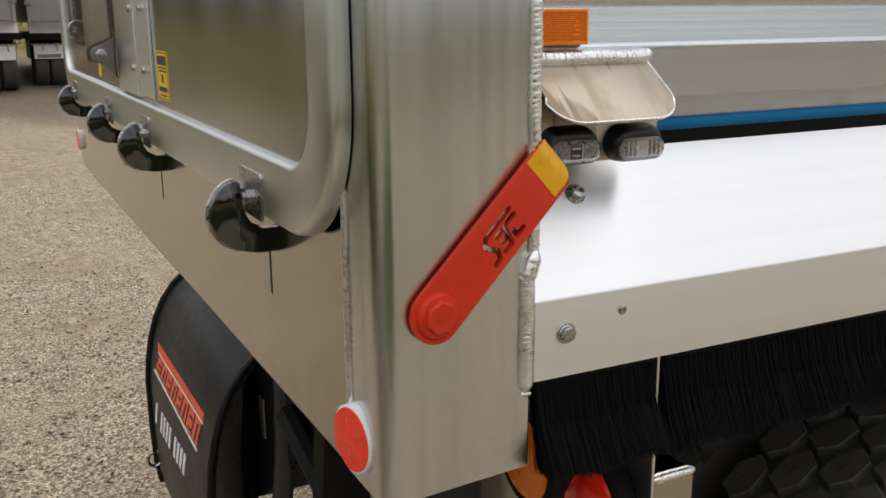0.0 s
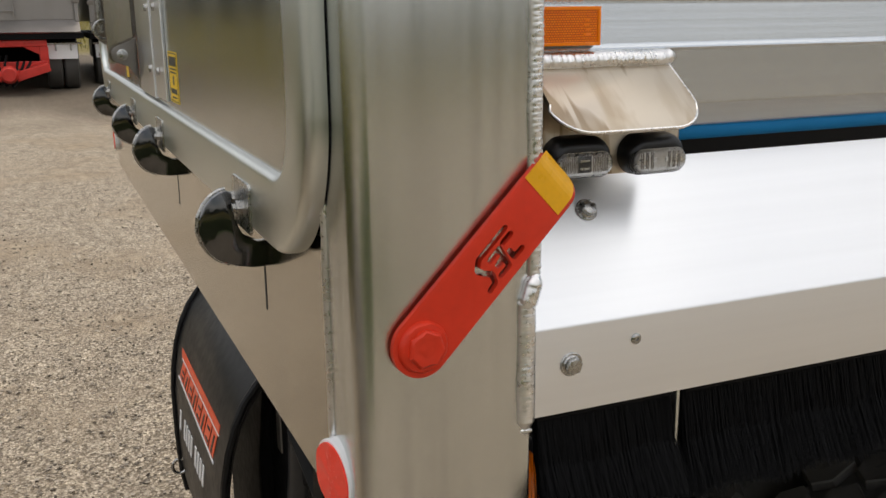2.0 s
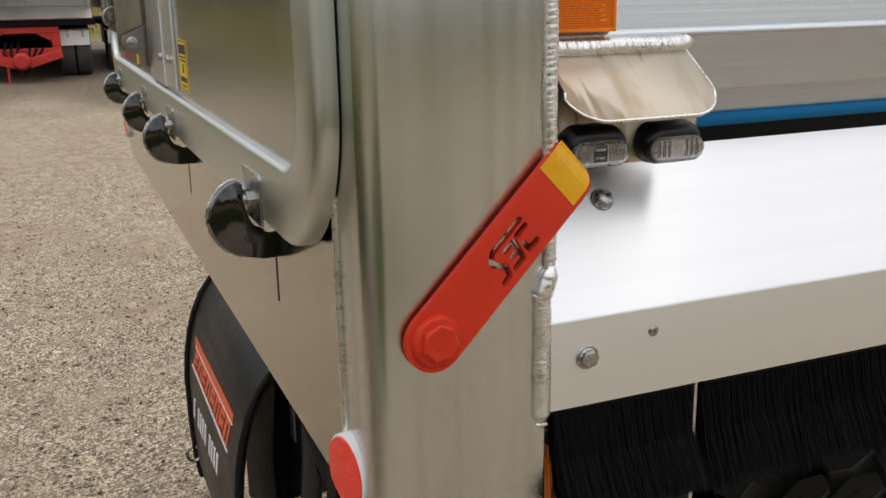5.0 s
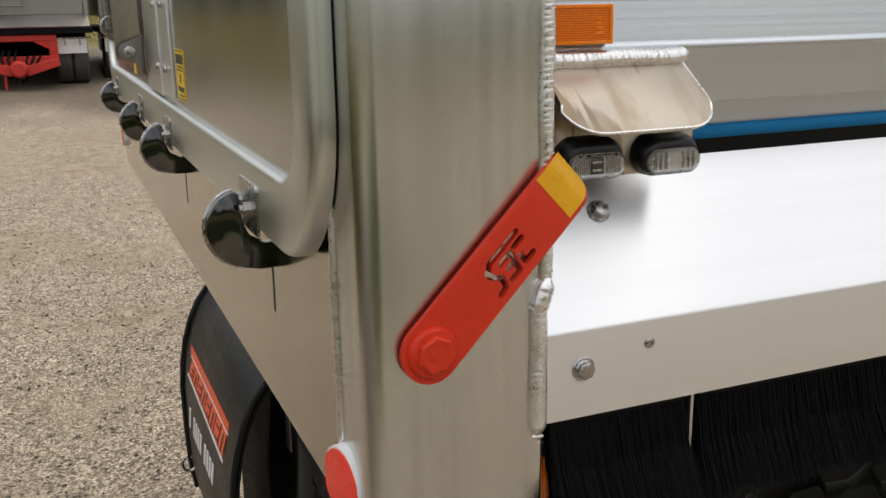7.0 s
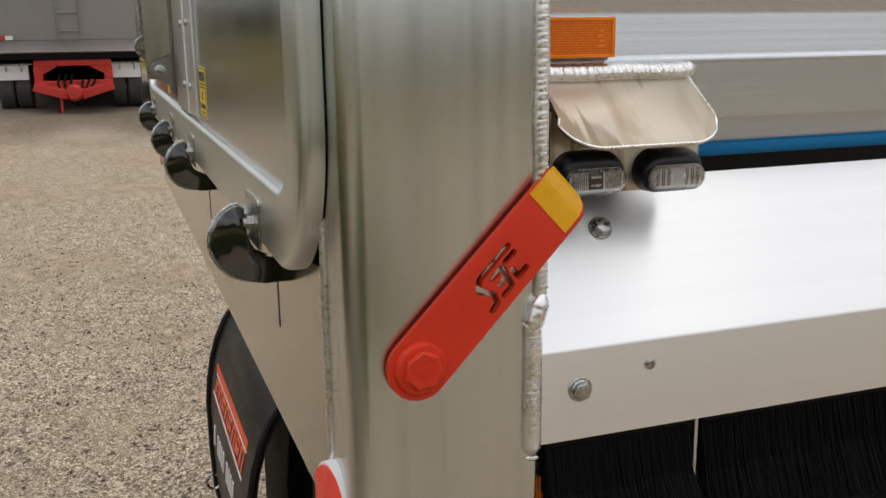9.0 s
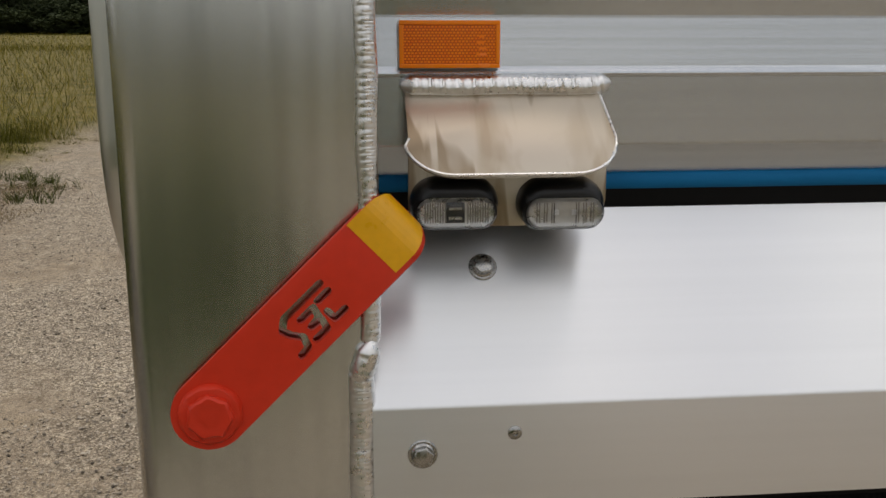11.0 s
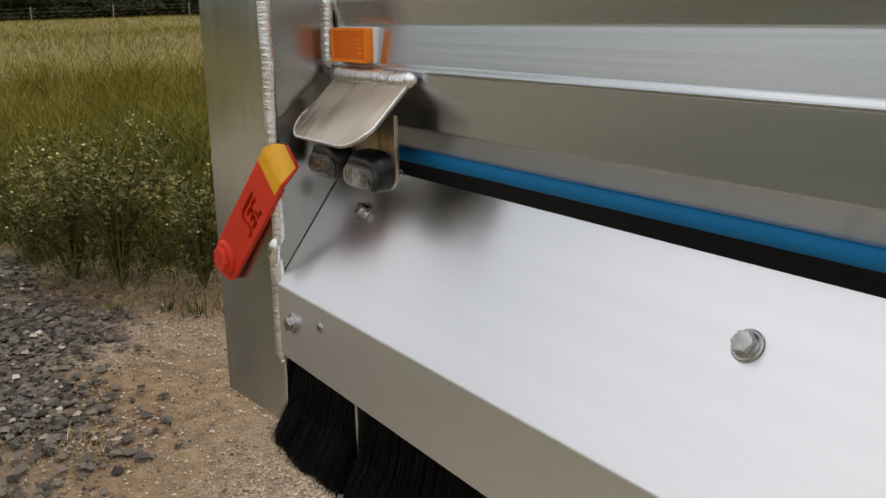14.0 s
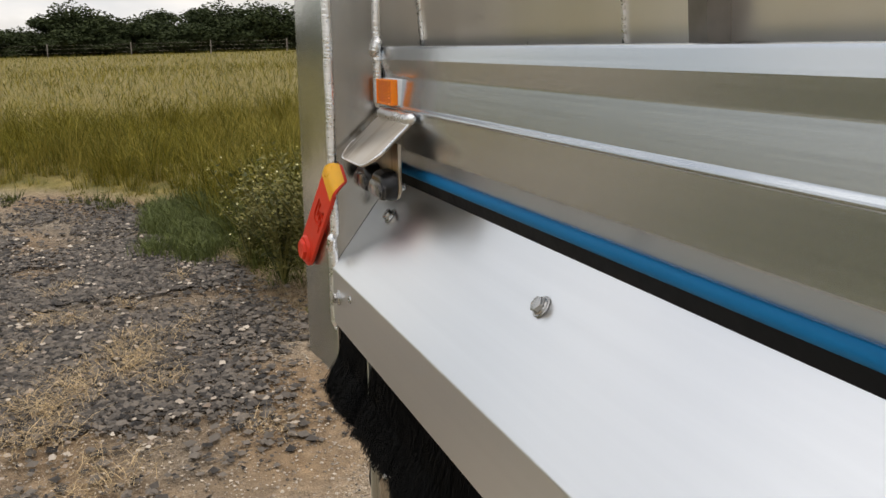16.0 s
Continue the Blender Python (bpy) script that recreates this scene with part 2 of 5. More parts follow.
def random_mat(name, dark, light, rough, patch=None, spec=0.3):
    """One colour a piece, from dark to light."""
    m, n, l, b = nodes(name)
    geo = n.new("ShaderNodeNewGeometry")
    mx = n.new("ShaderNodeMix")
    mx.data_type = "RGBA"
    mx.inputs["A"].default_value, mx.inputs["B"].default_value = (*dark, 1), (*light, 1)
    l.new(geo.outputs["Random Per Island"], mx.inputs["Factor"])
    out = mx.outputs["Result"]
    if patch:
        tc, ns = n.new("ShaderNodeTexCoord"), n.new("ShaderNodeTexNoise")
        ns.inputs["Scale"].default_value, ns.inputs["Detail"].default_value = 0.7, 4.0
        l.new(tc.outputs["Object"], ns.inputs["Vector"])
        mr = n.new("ShaderNodeMapRange")
        mr.inputs["From Min"].default_value, mr.inputs["From Max"].default_value = 0.40, 0.62
        l.new(ns.outputs["Fac"], mr.inputs["Value"])
        px = n.new("ShaderNodeMix")
        px.data_type, px.blend_type = "RGBA", "MULTIPLY"
        px.inputs["B"].default_value = (*patch, 1)
        l.new(mr.outputs["Result"], px.inputs["Factor"])
        l.new(out, px.inputs["A"])
        out = px.outputs["Result"]
    l.new(out, b.inputs["Base Color"])
    b.inputs["Roughness"].default_value, b.inputs["Specular IOR Level"].default_value = rough, spec
    return m


bank_mat = random_mat("bank_grass", (0.030, 0.040, 0.006), (0.265, 0.232, 0.052), 0.7, (0.60, 0.68, 0.42), 0.08)
seed_mat = random_mat("pale_seed_heads", (0.36, 0.32, 0.20), (0.66, 0.62, 0.48), 0.8)
grass_mat = random_mat("dry_and_green_grass", (0.050, 0.062, 0.009), (0.33, 0.262, 0.056), 0.7, (0.64, 0.66, 0.36), 0.08)
green_mat = random_mat("green_weeds", (0.020, 0.034, 0.006), (0.125, 0.132, 0.034), 0.65, None, 0.12)
fresh_mat = random_mat("fresh_green_grass", (0.038, 0.058, 0.012), (0.13, 0.150, 0.038), 0.65)
straw_mat = random_mat("dry_straw", (0.26, 0.175, 0.085), (0.62, 0.47, 0.27), 0.8)
thatch_mat = random_mat("dead_brown_thatch", (0.075, 0.050, 0.028), (0.36, 0.275, 0.160), 0.85, None, 0.1)
pale_mat = random_mat("pale_stones", (0.20, 0.15, 0.115), (0.52, 0.46, 0.38), 0.8)
slate_mat = random_mat("grey_slate_chips", (0.010, 0.0088, 0.0078), (0.155, 0.132, 0.108), 0.7)
pebble_mat = random_mat("mixed_gravel", (0.075, 0.060, 0.046), (0.54, 0.47, 0.38), 0.85)
leaf_mat = random_mat("tree_leaves", (0.028, 0.039, 0.018), (0.052, 0.067, 0.028), 0.8, None, 0.08)


def ground_mat():
    """Tan gravel and sand near the vehicle, darker gravel farther off, straw-green soil under the grass."""
    m, n, l, b = nodes("gravel_and_field")
    tc = n.new("ShaderNodeTexCoord")

    def noise_of(scale, detail=6.0):
        t = n.new("ShaderNodeTexNoise")
        t.inputs["Scale"].default_value, t.inputs["Detail"].default_value = scale, detail
        l.new(tc.outputs["Object"], t.inputs["Vector"])
        return t.outputs["Fac"]

    def ramp(src, stops):
        r = n.new("ShaderNodeValToRGB")
        while len(r.color_ramp.elements) < len(stops):
            r.color_ramp.elements.new(0.5)
        for e, (p, c) in zip(r.color_ramp.elements, stops):
            e.position, e.color = p, (*c, 1)
        l.new(src, r.inputs["Fac"])
        return r.outputs["Color"]

    def mixed(fac, a, c):
        x = n.new("ShaderNodeMix")
        x.data_type = "RGBA"
        l.new(fac, x.inputs["Factor"])
        l.new(a, x.inputs["A"])
        l.new(c, x.inputs["B"])
        return x.outputs["Result"]

    vo = n.new("ShaderNodeTexVoronoi")
    vo.inputs["Scale"].default_value = 105
    l.new(tc.outputs["Object"], vo.inputs["Vector"])
    grit = ramp(vo.outputs["Color"], [(0.0, (0.080, 0.065, 0.049)), (0.45, (0.28, 0.232, 0.172)), (1.0, (0.67, 0.585, 0.465))])
    sand = ramp(noise_of(9), [(0.3, (0.245, 0.192, 0.133)), (0.7, (0.40, 0.325, 0.235))])
    tan = mixed(ramp(noise_of(1.1), [(0.50, (0, 0, 0)), (0.70, (1, 1, 1))]), grit, sand)
    grey = ramp(vo.outputs["Color"], [(0.0, (0.045, 0.037, 0.029)), (0.5, (0.125, 0.101, 0.076)), (1.0, (0.26, 0.218, 0.168))])
    soil = ramp(noise_of(3.0), [(0.3, (0.10, 0.095, 0.026)), (0.7, (0.26, 0.205, 0.075))])
    at = n.new("ShaderNodeVertexColor")
    at.layer_name = "zone"
    sep = n.new("ShaderNodeSeparateColor")
    l.new(at.outputs["Color"], sep.inputs["Color"])
    col = mixed(sep.outputs["Green"], tan, grey)
    brown = ramp(noise_of(14), [(0.3, (0.16, 0.105, 0.060)), (0.7, (0.29, 0.205, 0.125))])
    lush = ramp(noise_of(2.0), [(0.3, (0.065, 0.105, 0.030)), (0.7, (0.14, 0.185, 0.065))])
    col = mixed(at.outputs["Alpha"], col, brown)
    col = mixed(sep.outputs["Red"], col, soil)
    col = mixed(sep.outputs["Blue"], col, lush)
    mott = n.new("ShaderNodeMix")
    mott.data_type, mott.blend_type = "RGBA", "MULTIPLY"
    mott.inputs["Factor"].default_value = 1.0
    l.new(col, mott.inputs["A"])
    l.new(ramp(noise_of(11.0, 12.0), [(0.36, (0.84, 0.83, 0.82)), (0.52, (1, 1, 1)), (0.70, (1.12, 1.11, 1.08))]), mott.inputs["B"])
    fine = n.new("ShaderNodeMix")
    fine.data_type, fine.blend_type = "RGBA", "MULTIPLY"
    fine.inputs["Factor"].default_value = 1.0
    l.new(mott.outputs["Result"], fine.inputs["A"])
    l.new(ramp(noise_of(260.0, 3.0), [(0.34, (0.52, 0.50, 0.48)), (0.50, (0.98, 0.98, 0.98)), (0.66, (1.45, 1.45, 1.42))]), fine.inputs["B"])
    l.new(fine.outputs["Result"], b.inputs["Base Color"])
    b.inputs["Roughness"].default_value, b.inputs["Specular IOR Level"].default_value = 0.9, 0.2
    bp = n.new("ShaderNodeBump")
    bp.inputs["Strength"].default_value, bp.inputs["Distance"].default_value = 0.8, 0.006
    l.new(vo.outputs["Distance"], bp.inputs["Height"])
    l.new(bp.outputs["Normal"], b.inputs["Normal"])
    return m


ground_surface = ground_mat()


# ---------------------------------------------------------------- mesh helpers
def link(name, mesh, parent=None, label=""):
    ob = new(name, mesh)
    if parent is not None:
        ob.parent = parent
    return tagged(ob, label)


def part(name, bm, material, parent=None, label="", smooth=False):
    """One mesh object from a bmesh."""
    bmesh.ops.recalc_face_normals(bm, faces=bm.faces)
    me = bpy.data.meshes.new(name)
    bm.to_mesh(me)
    bm.free()
    me.materials.append(material)
    if smooth:
        me.shade_smooth()
        me.set_sharp_from_angle(angle=radians(40))
    return link(name, me, parent, label)


def raw(name, verts, faces, material, parent=None, label=""):
    me = bpy.data.meshes.new(name)
    me.from_pydata(verts, [], faces)
    me.materials.append(material)
    return link(name, me, parent, label)


def root(name, label, category, at=(0, 0, 0), group="", kind=""):
    ob = new(name)
    ob.location = at
    return tagged(ob, label, category, group, kind)


def box(x0, x1, y0, y1, z0, z1, bevel=0.0, bm=None):
    out = bm if bm is not None else bmesh.new()
    made = bmesh.ops.create_cube(out, size=1.0)["verts"]
    for v in made:
        v.co = ((x0 + x1) / 2 + v.co.x * (x1 - x0), (y0 + y1) / 2 + v.co.y * (y1 - y0), (z0 + z1) / 2 + v.co.z * (z1 - z0))
    if bevel:
        edges = list({e for v in made for e in v.link_edges})
        bmesh.ops.bevel(out, geom=edges, offset=bevel, segments=2, affect="EDGES", profile=0.5)
    return out


def prism(points, axis, a, b, bevel=0.0):
    """A closed outline of 2D points drawn out along an axis: x takes (y, z), y takes (x, z), z takes (x, y)."""
    bm = bmesh.new()

    def at(p, w):
        return {"x": (w, p[0], p[1]), "y": (p[0], w, p[1]), "z": (p[0], p[1], w)}[axis]

    lo = [bm.verts.new(at(p, a)) for p in points]
    hi = [bm.verts.new(at(p, b)) for p in points]
    n = len(points)
    ends = [bm.faces.new(lo), bm.faces.new(hi[::-1])]
    for i in range(n):
        bm.faces.new((lo[i], lo[(i + 1) % n], hi[(i + 1) % n], hi[i]))
    if bevel:
        edges = list({e for f in ends for e in f.edges})
        bmesh.ops.bevel(bm, geom=edges, offset=bevel, segments=2, affect="EDGES", profile=0.5)
    return bm


def arc(cx, cy, r, a0, a1, n=8):
    return [(cx + r * math.cos(radians(a0 + (a1 - a0) * i / n)), cy + r * math.sin(radians(a0 + (a1 - a0) * i / n))) for i in range(n + 1)]


def rounded(x0, x1, y0, y1, r, n=6):
    return arc(x1 - r, y1 - r, r, 0, 90, n) + arc(x0 + r, y1 - r, r, 90, 180, n) + arc(x0 + r, y0 + r, r, 180, 270, n) + arc(x1 - r, y0 + r, r, 270, 360, n)


def lathe(profile, axis="y", n=32, centre=(0, 0, 0)):
    """A turned solid: profile of (radius, along) round an axis."""
    bm = bmesh.new()
    rings = []
    for r, w in profile:
        ring = []
        for i in range(n):
            a = 2 * math.pi * i / n
            u, v = r * math.cos(a), r * math.sin(a)
            p = {"x": (w, u, v), "y": (u, w, v), "z": (u, v, w)}[axis]
            ring.append(bm.verts.new(Vector(p) + Vector(centre)))
        rings.append(ring)
    for a, b in zip(rings, rings[1:]):
        for i in range(n):
            bm.faces.new((a[i], a[(i + 1) % n], b[(i + 1) % n], b[i]))
    bm.faces.new(rings[0])
    bm.faces.new(rings[-1][::-1])
    return bm


def tube(points, radius, n=10, cap=True):
    bm = bmesh.new()
    rings = []
    pts = [Vector(p) for p in points]
    for i, p in enumerate(pts):
        d = (pts[min(i + 1, len(pts) - 1)] - pts[max(i - 1, 0)]).normalized()
        side = d.cross(Vector((0.13, 0.31, 0.94))).normalized()
        up = side.cross(d)
        r = radius[i] if isinstance(radius, list) else radius
        rings.append([bm.verts.new(p + r * (math.cos(2 * math.pi * k / n) * side + math.sin(2 * math.pi * k / n) * up)) for k in range(n)])
    for a, b in zip(rings, rings[1:]):
        for k in range(n):
            bm.faces.new((a[k], a[(k + 1) % n], b[(k + 1) % n], b[k]))
    if cap:
        bm.faces.new(rings[0])
        bm.faces.new(rings[-1][::-1])
    return bm


def weld(start, end, radius, pitch=0.0055, seed=1, wander=0.0005, out=(0, -1, 0), n=14):
    """A weld bead: a run of flat overlapping crescent scales along a line, its crown turned outwards."""
    a, b = Vector(start), Vector(end)
    d = (b - a).normalized()
    crown = (Vector(out) - d * Vector(out).dot(d)).normalized()
    side = d.cross(crown)
    length = (b - a).length
    steps = max(6, int(length / pitch * 8))
    bm = bmesh.new()
    rings = []
    for i in range(steps + 1):
        k = i / steps
        ends = math.sqrt(min(1.0, 0.12 + 8 * min(k, 1 - k) * length / 0.08))
        ring = []
        for q in range(n):
            ang = 2 * math.pi * q / n
            u, h = math.sin(ang), math.cos(ang)
            s = k * length / pitch + 0.35 * math.sin(k * length / pitch * 0.9 + seed) + 2.2 * u * u
            scale, phase = math.floor(s), s - math.floor(s)
            jig = random.Random(scale * 31 + seed * 977)
            lift = 0.84 + (0.19 * math.sin(math.pi * phase ** 0.55) + 0.05 * jig.uniform(-1, 1)) * max(0.0, 1 - 1.1 * u * u)
            wide = radius * (0.98 + 0.02 * math.sin(k * length / pitch * 0.7 + seed)) * ends
            ring.append(bm.verts.new(a + d * (length * k) + side * (u * wide + wander * math.sin(k * length / pitch * 0.43 + 2 * seed)) + crown * (h * radius * 0.80 * lift * ends)))
        rings.append(ring)
    for r0, r1 in zip(rings, rings[1:]):
        for q in range(n):
            bm.faces.new((r0[q], r0[(q + 1) % n], r1[(q + 1) % n], r1[q]))
    bm.faces.new(rings[0])
    bm.faces.new(rings[-1][::-1])
    return bm


def hex_bolt(size, head, flange, washer):
    """A flanged hexagon bolt head that looks along -y, seated at y = 0."""
    bm = lathe([(washer, 0.0), (washer, -0.0012), (washer * 0.94, -0.0018), (flange, -0.0018), (flange * 0.86, -0.0034)], "y", 28)
    pts = [(size / math.sqrt(3) * math.cos(radians(60 * i + 12)), size / math.sqrt(3) * math.sin(radians(60 * i + 12))) for i in range(6)]
    hexagon = prism(pts, "y", -0.0022, -head, 0.0009)
    me = bpy.data.meshes.new("tmp")
    hexagon.to_mesh(me)
    hexagon.free()
    bm.from_mesh(me)
    bpy.data.meshes.remove(me)
    return bm


def joined(*parts_):
    """Several bmeshes as one."""
    out = bmesh.new()
    for b in parts_:
        me = bpy.data.meshes.new("tmp")
        b.to_mesh(me)
        b.free()
        out.from_mesh(me)
        bpy.data.meshes.remove(me)
    return out


def moved(bm, m):
    bmesh.ops.transform(bm, matrix=m, verts=bm.verts)
    return bm


def ground_z(x, y):
    """The yard slopes a little; the land levels out farther off."""
    return (0.0325 * y - 0.0215 * x) * (0.44 + 0.56 * np.exp(-((x * x + y * y) / 45.0 ** 2) ** 2))


# the edge of the grass: x of the border as a function of y
EDGE_Y = [-60, -6, -1.0, 0.2, 0.6, 1.35, 2.1, 3.4, 5.5, 10.7, 18.6, 24.0, 27.0]
EDGE_X = [-12, -12, -10.0, -8.6, -5.4, -4.6, -4.1, -3.25, -3.6, -3.3, -2.9, -2.6, 1.0]


def in_grass(x, y):
    """How far inside the grass, in metres, roughly; below 0 is gravel."""
    return np.maximum(np.maximum(np.interp(y, EDGE_Y, EDGE_X) - x, y - 27.5 + 0.0 * x), -np.where(np.abs(x + 2.2) < 3.6, 5.0, 26.0) - y)

# ---------------------------------------------------------------- ground
def make_ground():
    def spread(n, reach, fine):
        s = np.linspace(-1, 1, n)
        return np.sign(s) * (fine * np.abs(s) + (reach - fine) * np.abs(s) ** 7)

    xs, ys = spread(221, 1500, 26) - 2.0, spread(221, 1500, 26) + 2.0
    gx, gy = np.meshgrid(xs, ys, indexing="ij")
    z = ground_z(gx, gy)
    inside = in_grass(gx, gy)
    near = np.clip(1 - np.hypot(gx, gy) / 60, 0, 1)
    wob = np.array([noise.noise((a * 0.9, b * 0.9, 0)) for a, b in zip(gx.ravel(), gy.ravel())]).reshape(gx.shape)
    z = z + 0.020 * wob * near + 0.10 * np.clip(inside / 1.2, 0, 1) * near
    verts = np.stack([gx, gy, z], -1).reshape(-1, 3)
    n = len(ys)
    i, j = np.meshgrid(np.arange(len(xs) - 1), np.arange(n - 1), indexing="ij")
    a = (i * n + j).ravel()
    faces = np.stack([a, a + n, a + n + 1, a + 1], -1)
    me = bpy.data.meshes.new("ground")
    me.from_pydata(verts.tolist(), [], faces.tolist())
    me.materials.append(ground_surface)
    me.shade_smooth()
    zone = me.color_attributes.new("zone", "FLOAT_COLOR", "POINT")
    red = np.clip(inside / 0.5 + 0.3 * wob, 0, 1).ravel()
    slate = np.exp(-(((gx + 5.2 + 0.6 * wob) / 4.0) ** 2 + ((gy + 0.6) / 1.25) ** 2) ** 2)
    slate = np.maximum(slate, np.clip((-1.3 - gy) / 0.5, 0, 1) * np.clip((-1.2 - gx) / 1.5, 0, 1) * np.clip((gy + 3.4) / 0.8, 0, 1) * np.clip((gx + 10) / 2, 0, 1))
    far = np.clip((gy - 12.0 + 2.0 * wob) / 2.5, 0, 1) * (gy < 27)
    green = np.clip(0.95 * slate + far * 0.85, 0, 1).ravel()
    lush = np.clip((-4.3 + 1.6 * np.clip((-0.2 - gx) / 1.2, 0, 1) - gy + wob) / 0.8, 0, 1).ravel() * np.clip((1.8 - gx) / 0.8, 0, 1).ravel() * np.clip((gy + 24) / 6, 0, 1).ravel() * np.clip(1.6 - np.abs(gx + 1.6) / 3.4, 0, 1).ravel()
    sand = (np.exp(-(((gx + 2.9) / 0.9) ** 2 + ((gy - 0.9) / 0.8) ** 2)) + 1.0 * np.exp(-((inside + 0.40) / 0.60) ** 2) * (gy > -1.5) * (gy < 6)).ravel()
    dust = np.clip(1.6 * np.array([noise.noise((p * 1.1, q * 1.5, 31)) for p, q in zip(gx.ravel(), gy.ravel())]), 0, 0.8) * (slate.ravel() > 0.1)
    dust += (np.exp(-(((gx + 3.1) / 0.8) ** 2 + ((gy + 0.72) / 0.3) ** 2)) + 0.8 * np.exp(-(((gx + 3.9) / 0.5) ** 2 + ((gy + 0.25) / 0.2) ** 2))).ravel()
    sand = sand + dust
    data = np.stack([red, green, lush, np.clip(sand, 0, 1)], -1)
    zone.data.foreach_set("color", data.ravel().astype(np.float32))
    return tagged(link("ground", me), "tan gravel yard running into a dry grass field", "ground", kind="structure")


make_ground()

# ---------------------------------------------------------------- the tipper trailer: body corner and side
trailer = root("tipper_trailer", "bare aluminium tipper trailer with side skirt and rear tailgate", "trailer")

POST_L, POST_TOP, POST_BOT = -0.171, 2.45, 1.276
WALL_END = 3.4
FACE = math.atan2(0.0145, 0.153)  # the post's face leans outwards towards the rear

section = [(0.0, 0.150)] + arc(-0.003, 0.003, 0.003, 0, -90, 3) + arc(-0.153, 0.0035, 0.018, 270 - math.degrees(FACE), 180, 12) + [(POST_L, 0.078), (POST_L + 0.012, 0.078), (POST_L + 0.012, 0.150)]
post = part("corner_post", prism(section, "z", POST_BOT, POST_TOP), alu_post, trailer, "brushed aluminium corner post with rounded edge", True)
# the +x side takes the darkened colour, standing in for shade there
post.data.materials.append(alu_inner_shaded)
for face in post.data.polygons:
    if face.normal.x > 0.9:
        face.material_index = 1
CORNER = (0.5, -1, 0)
part("weld_bead", weld((0.002, 0.002, 1.500), (0.002, 0.002, POST_TOP), 0.0084, 0.0060, seed=3, out=CORNER), alu_weld, post, "bright rippled weld bead", True)
part("weld_bead", weld((-0.0055, 0.0010, 1.358), (-0.0055, 0.0010, 1.490), 0.0102, 0.0066, seed=4, out=(0.15, -1, 0)), alu_weld, post, "", True)
part("weld_bead", weld((-0.0110, 0.000, 1.3575), (0.0010, 0.000, 1.3565), 0.0040, 0.006, seed=13), alu_weld, post, "", True)
part("weld_bead", weld((-0.007, -0.002, 1.474), (0.003, -0.002, 1.508), 0.0096, 0.012, seed=9), alu_weld, post, "", True)
part("weld_bead", weld((0.003, 0.076, 1.695), (0.003, 0.076, POST_TOP), 0.0075, 0.0065, seed=5, out=CORNER), alu_weld, post, "", True)
part("weld_bead", weld((0.004, 0.070, 1.770), (0.006, 0.078, 1.800), 0.0105, 0.009, seed=6), alu_weld, post, "", True)
part("weld_bead", weld((0.004, 0.148, 1.785), (0.004, 0.100, POST_TOP), 0.0042, seed=7), alu_weld, post, "", True)
part("weld_bead", weld((POST_L, 0.066, 1.330), (POST_L, 0.066, 2.0), 0.0050, 0.009, seed=8, out=(-1, -0.3, 0)), alu_weld, post, "", True)

# side wall extrusion, in (y, z)
profile = [(0.150, 1.7855), (0.0870, 1.7855), (0.0834, 1.7845), (0.0824, 1.782), (0.0797, 1.7665), (0.0800, 1.765), (0.0836, 1.744), (0.0836, 1.742),
           (0.0797, 1.7045), (0.0792, 1.7034), (0.0766, 1.7006), (0.0761, 1.6990), (0.0764, 1.6972), (0.0770, 1.6962), (0.0792, 1.6435), (0.0800, 1.6415), (0.0930, 1.6175), (0.0980, 1.6160), (0.150, 1.6160)]
part("side_rail", prism(profile, "x", 0.001, WALL_END), alu_side, trailer, "ribbed aluminium side rail extrusion")
part("upper_side_wall", prism([(0.150, 1.60), (0.150, 1.784), (0.100, POST_TOP), (0.106, POST_TOP), (0.156, 1.784), (0.156, 1.60)], "x", 0.0, WALL_END), alu_sheet, trailer, "polished aluminium upper side sheet")
stiff = part("side_stiffener", prism([(0.152, 1.784), (0.128, 1.784), (0.078, POST_TOP), (0.102, POST_TOP)], "x", 0.737, 0.762), dark_steel, trailer, "upright dull stiffener on the upper side")
part("side_seam", prism([(0.152, 1.784), (0.147, 1.784), (0.097, POST_TOP), (0.102, POST_TOP)], "x", 0.60, 0.604), alu_weld, trailer)
part("trim_strip", tube([(x, 0.0965, 1.6098) for x in np.linspace(0.004, WALL_END, 30)], 0.0079, 14), blue_trim, trailer, "blue rubber trim along the rail", True)
part("seal_strip", prism([(0.092, 1.604), (0.104, 1.604), (0.116, 1.575), (0.099, 1.575)], "x", 0.006, WALL_END), black_rubber, trailer, "black rubber seal")

# sloping apron and skirt: one folded sheet
T = 0.003
slope = math.atan2(1.5875 - 1.455, 0.0965)
outer = [(0.0965, 1.5875)] + [(0.0035 * (1 - math.sin(a)) - 0.004 + 0.0005, 1.455 - 0.002 + 0.0045 * math.cos(a) - 0.001) for a in [radians(30), radians(50), radians(70), radians(90)]] + [(-0.0035, 1.369)]
inner = [(-0.0035 + T, 1.369), (-0.0035 + T, 1.452), (0.0965 + T, 1.5875 - 0.001)]
apron = part("side_apron", prism(outer + inner, "x", 0.0024, WALL_END), alu_apron, trailer, "satin aluminium folded skirt sheet", True)
normal = Vector((0, -math.sin(slope), math.cos(slope)))


def on_slope(x, k):
    """A place on the sloping face; k from the fold (0) to the top (1)."""
    return Vector((x, -0.003 + 0.0995 * k, 1.455 + 0.1325 * k))


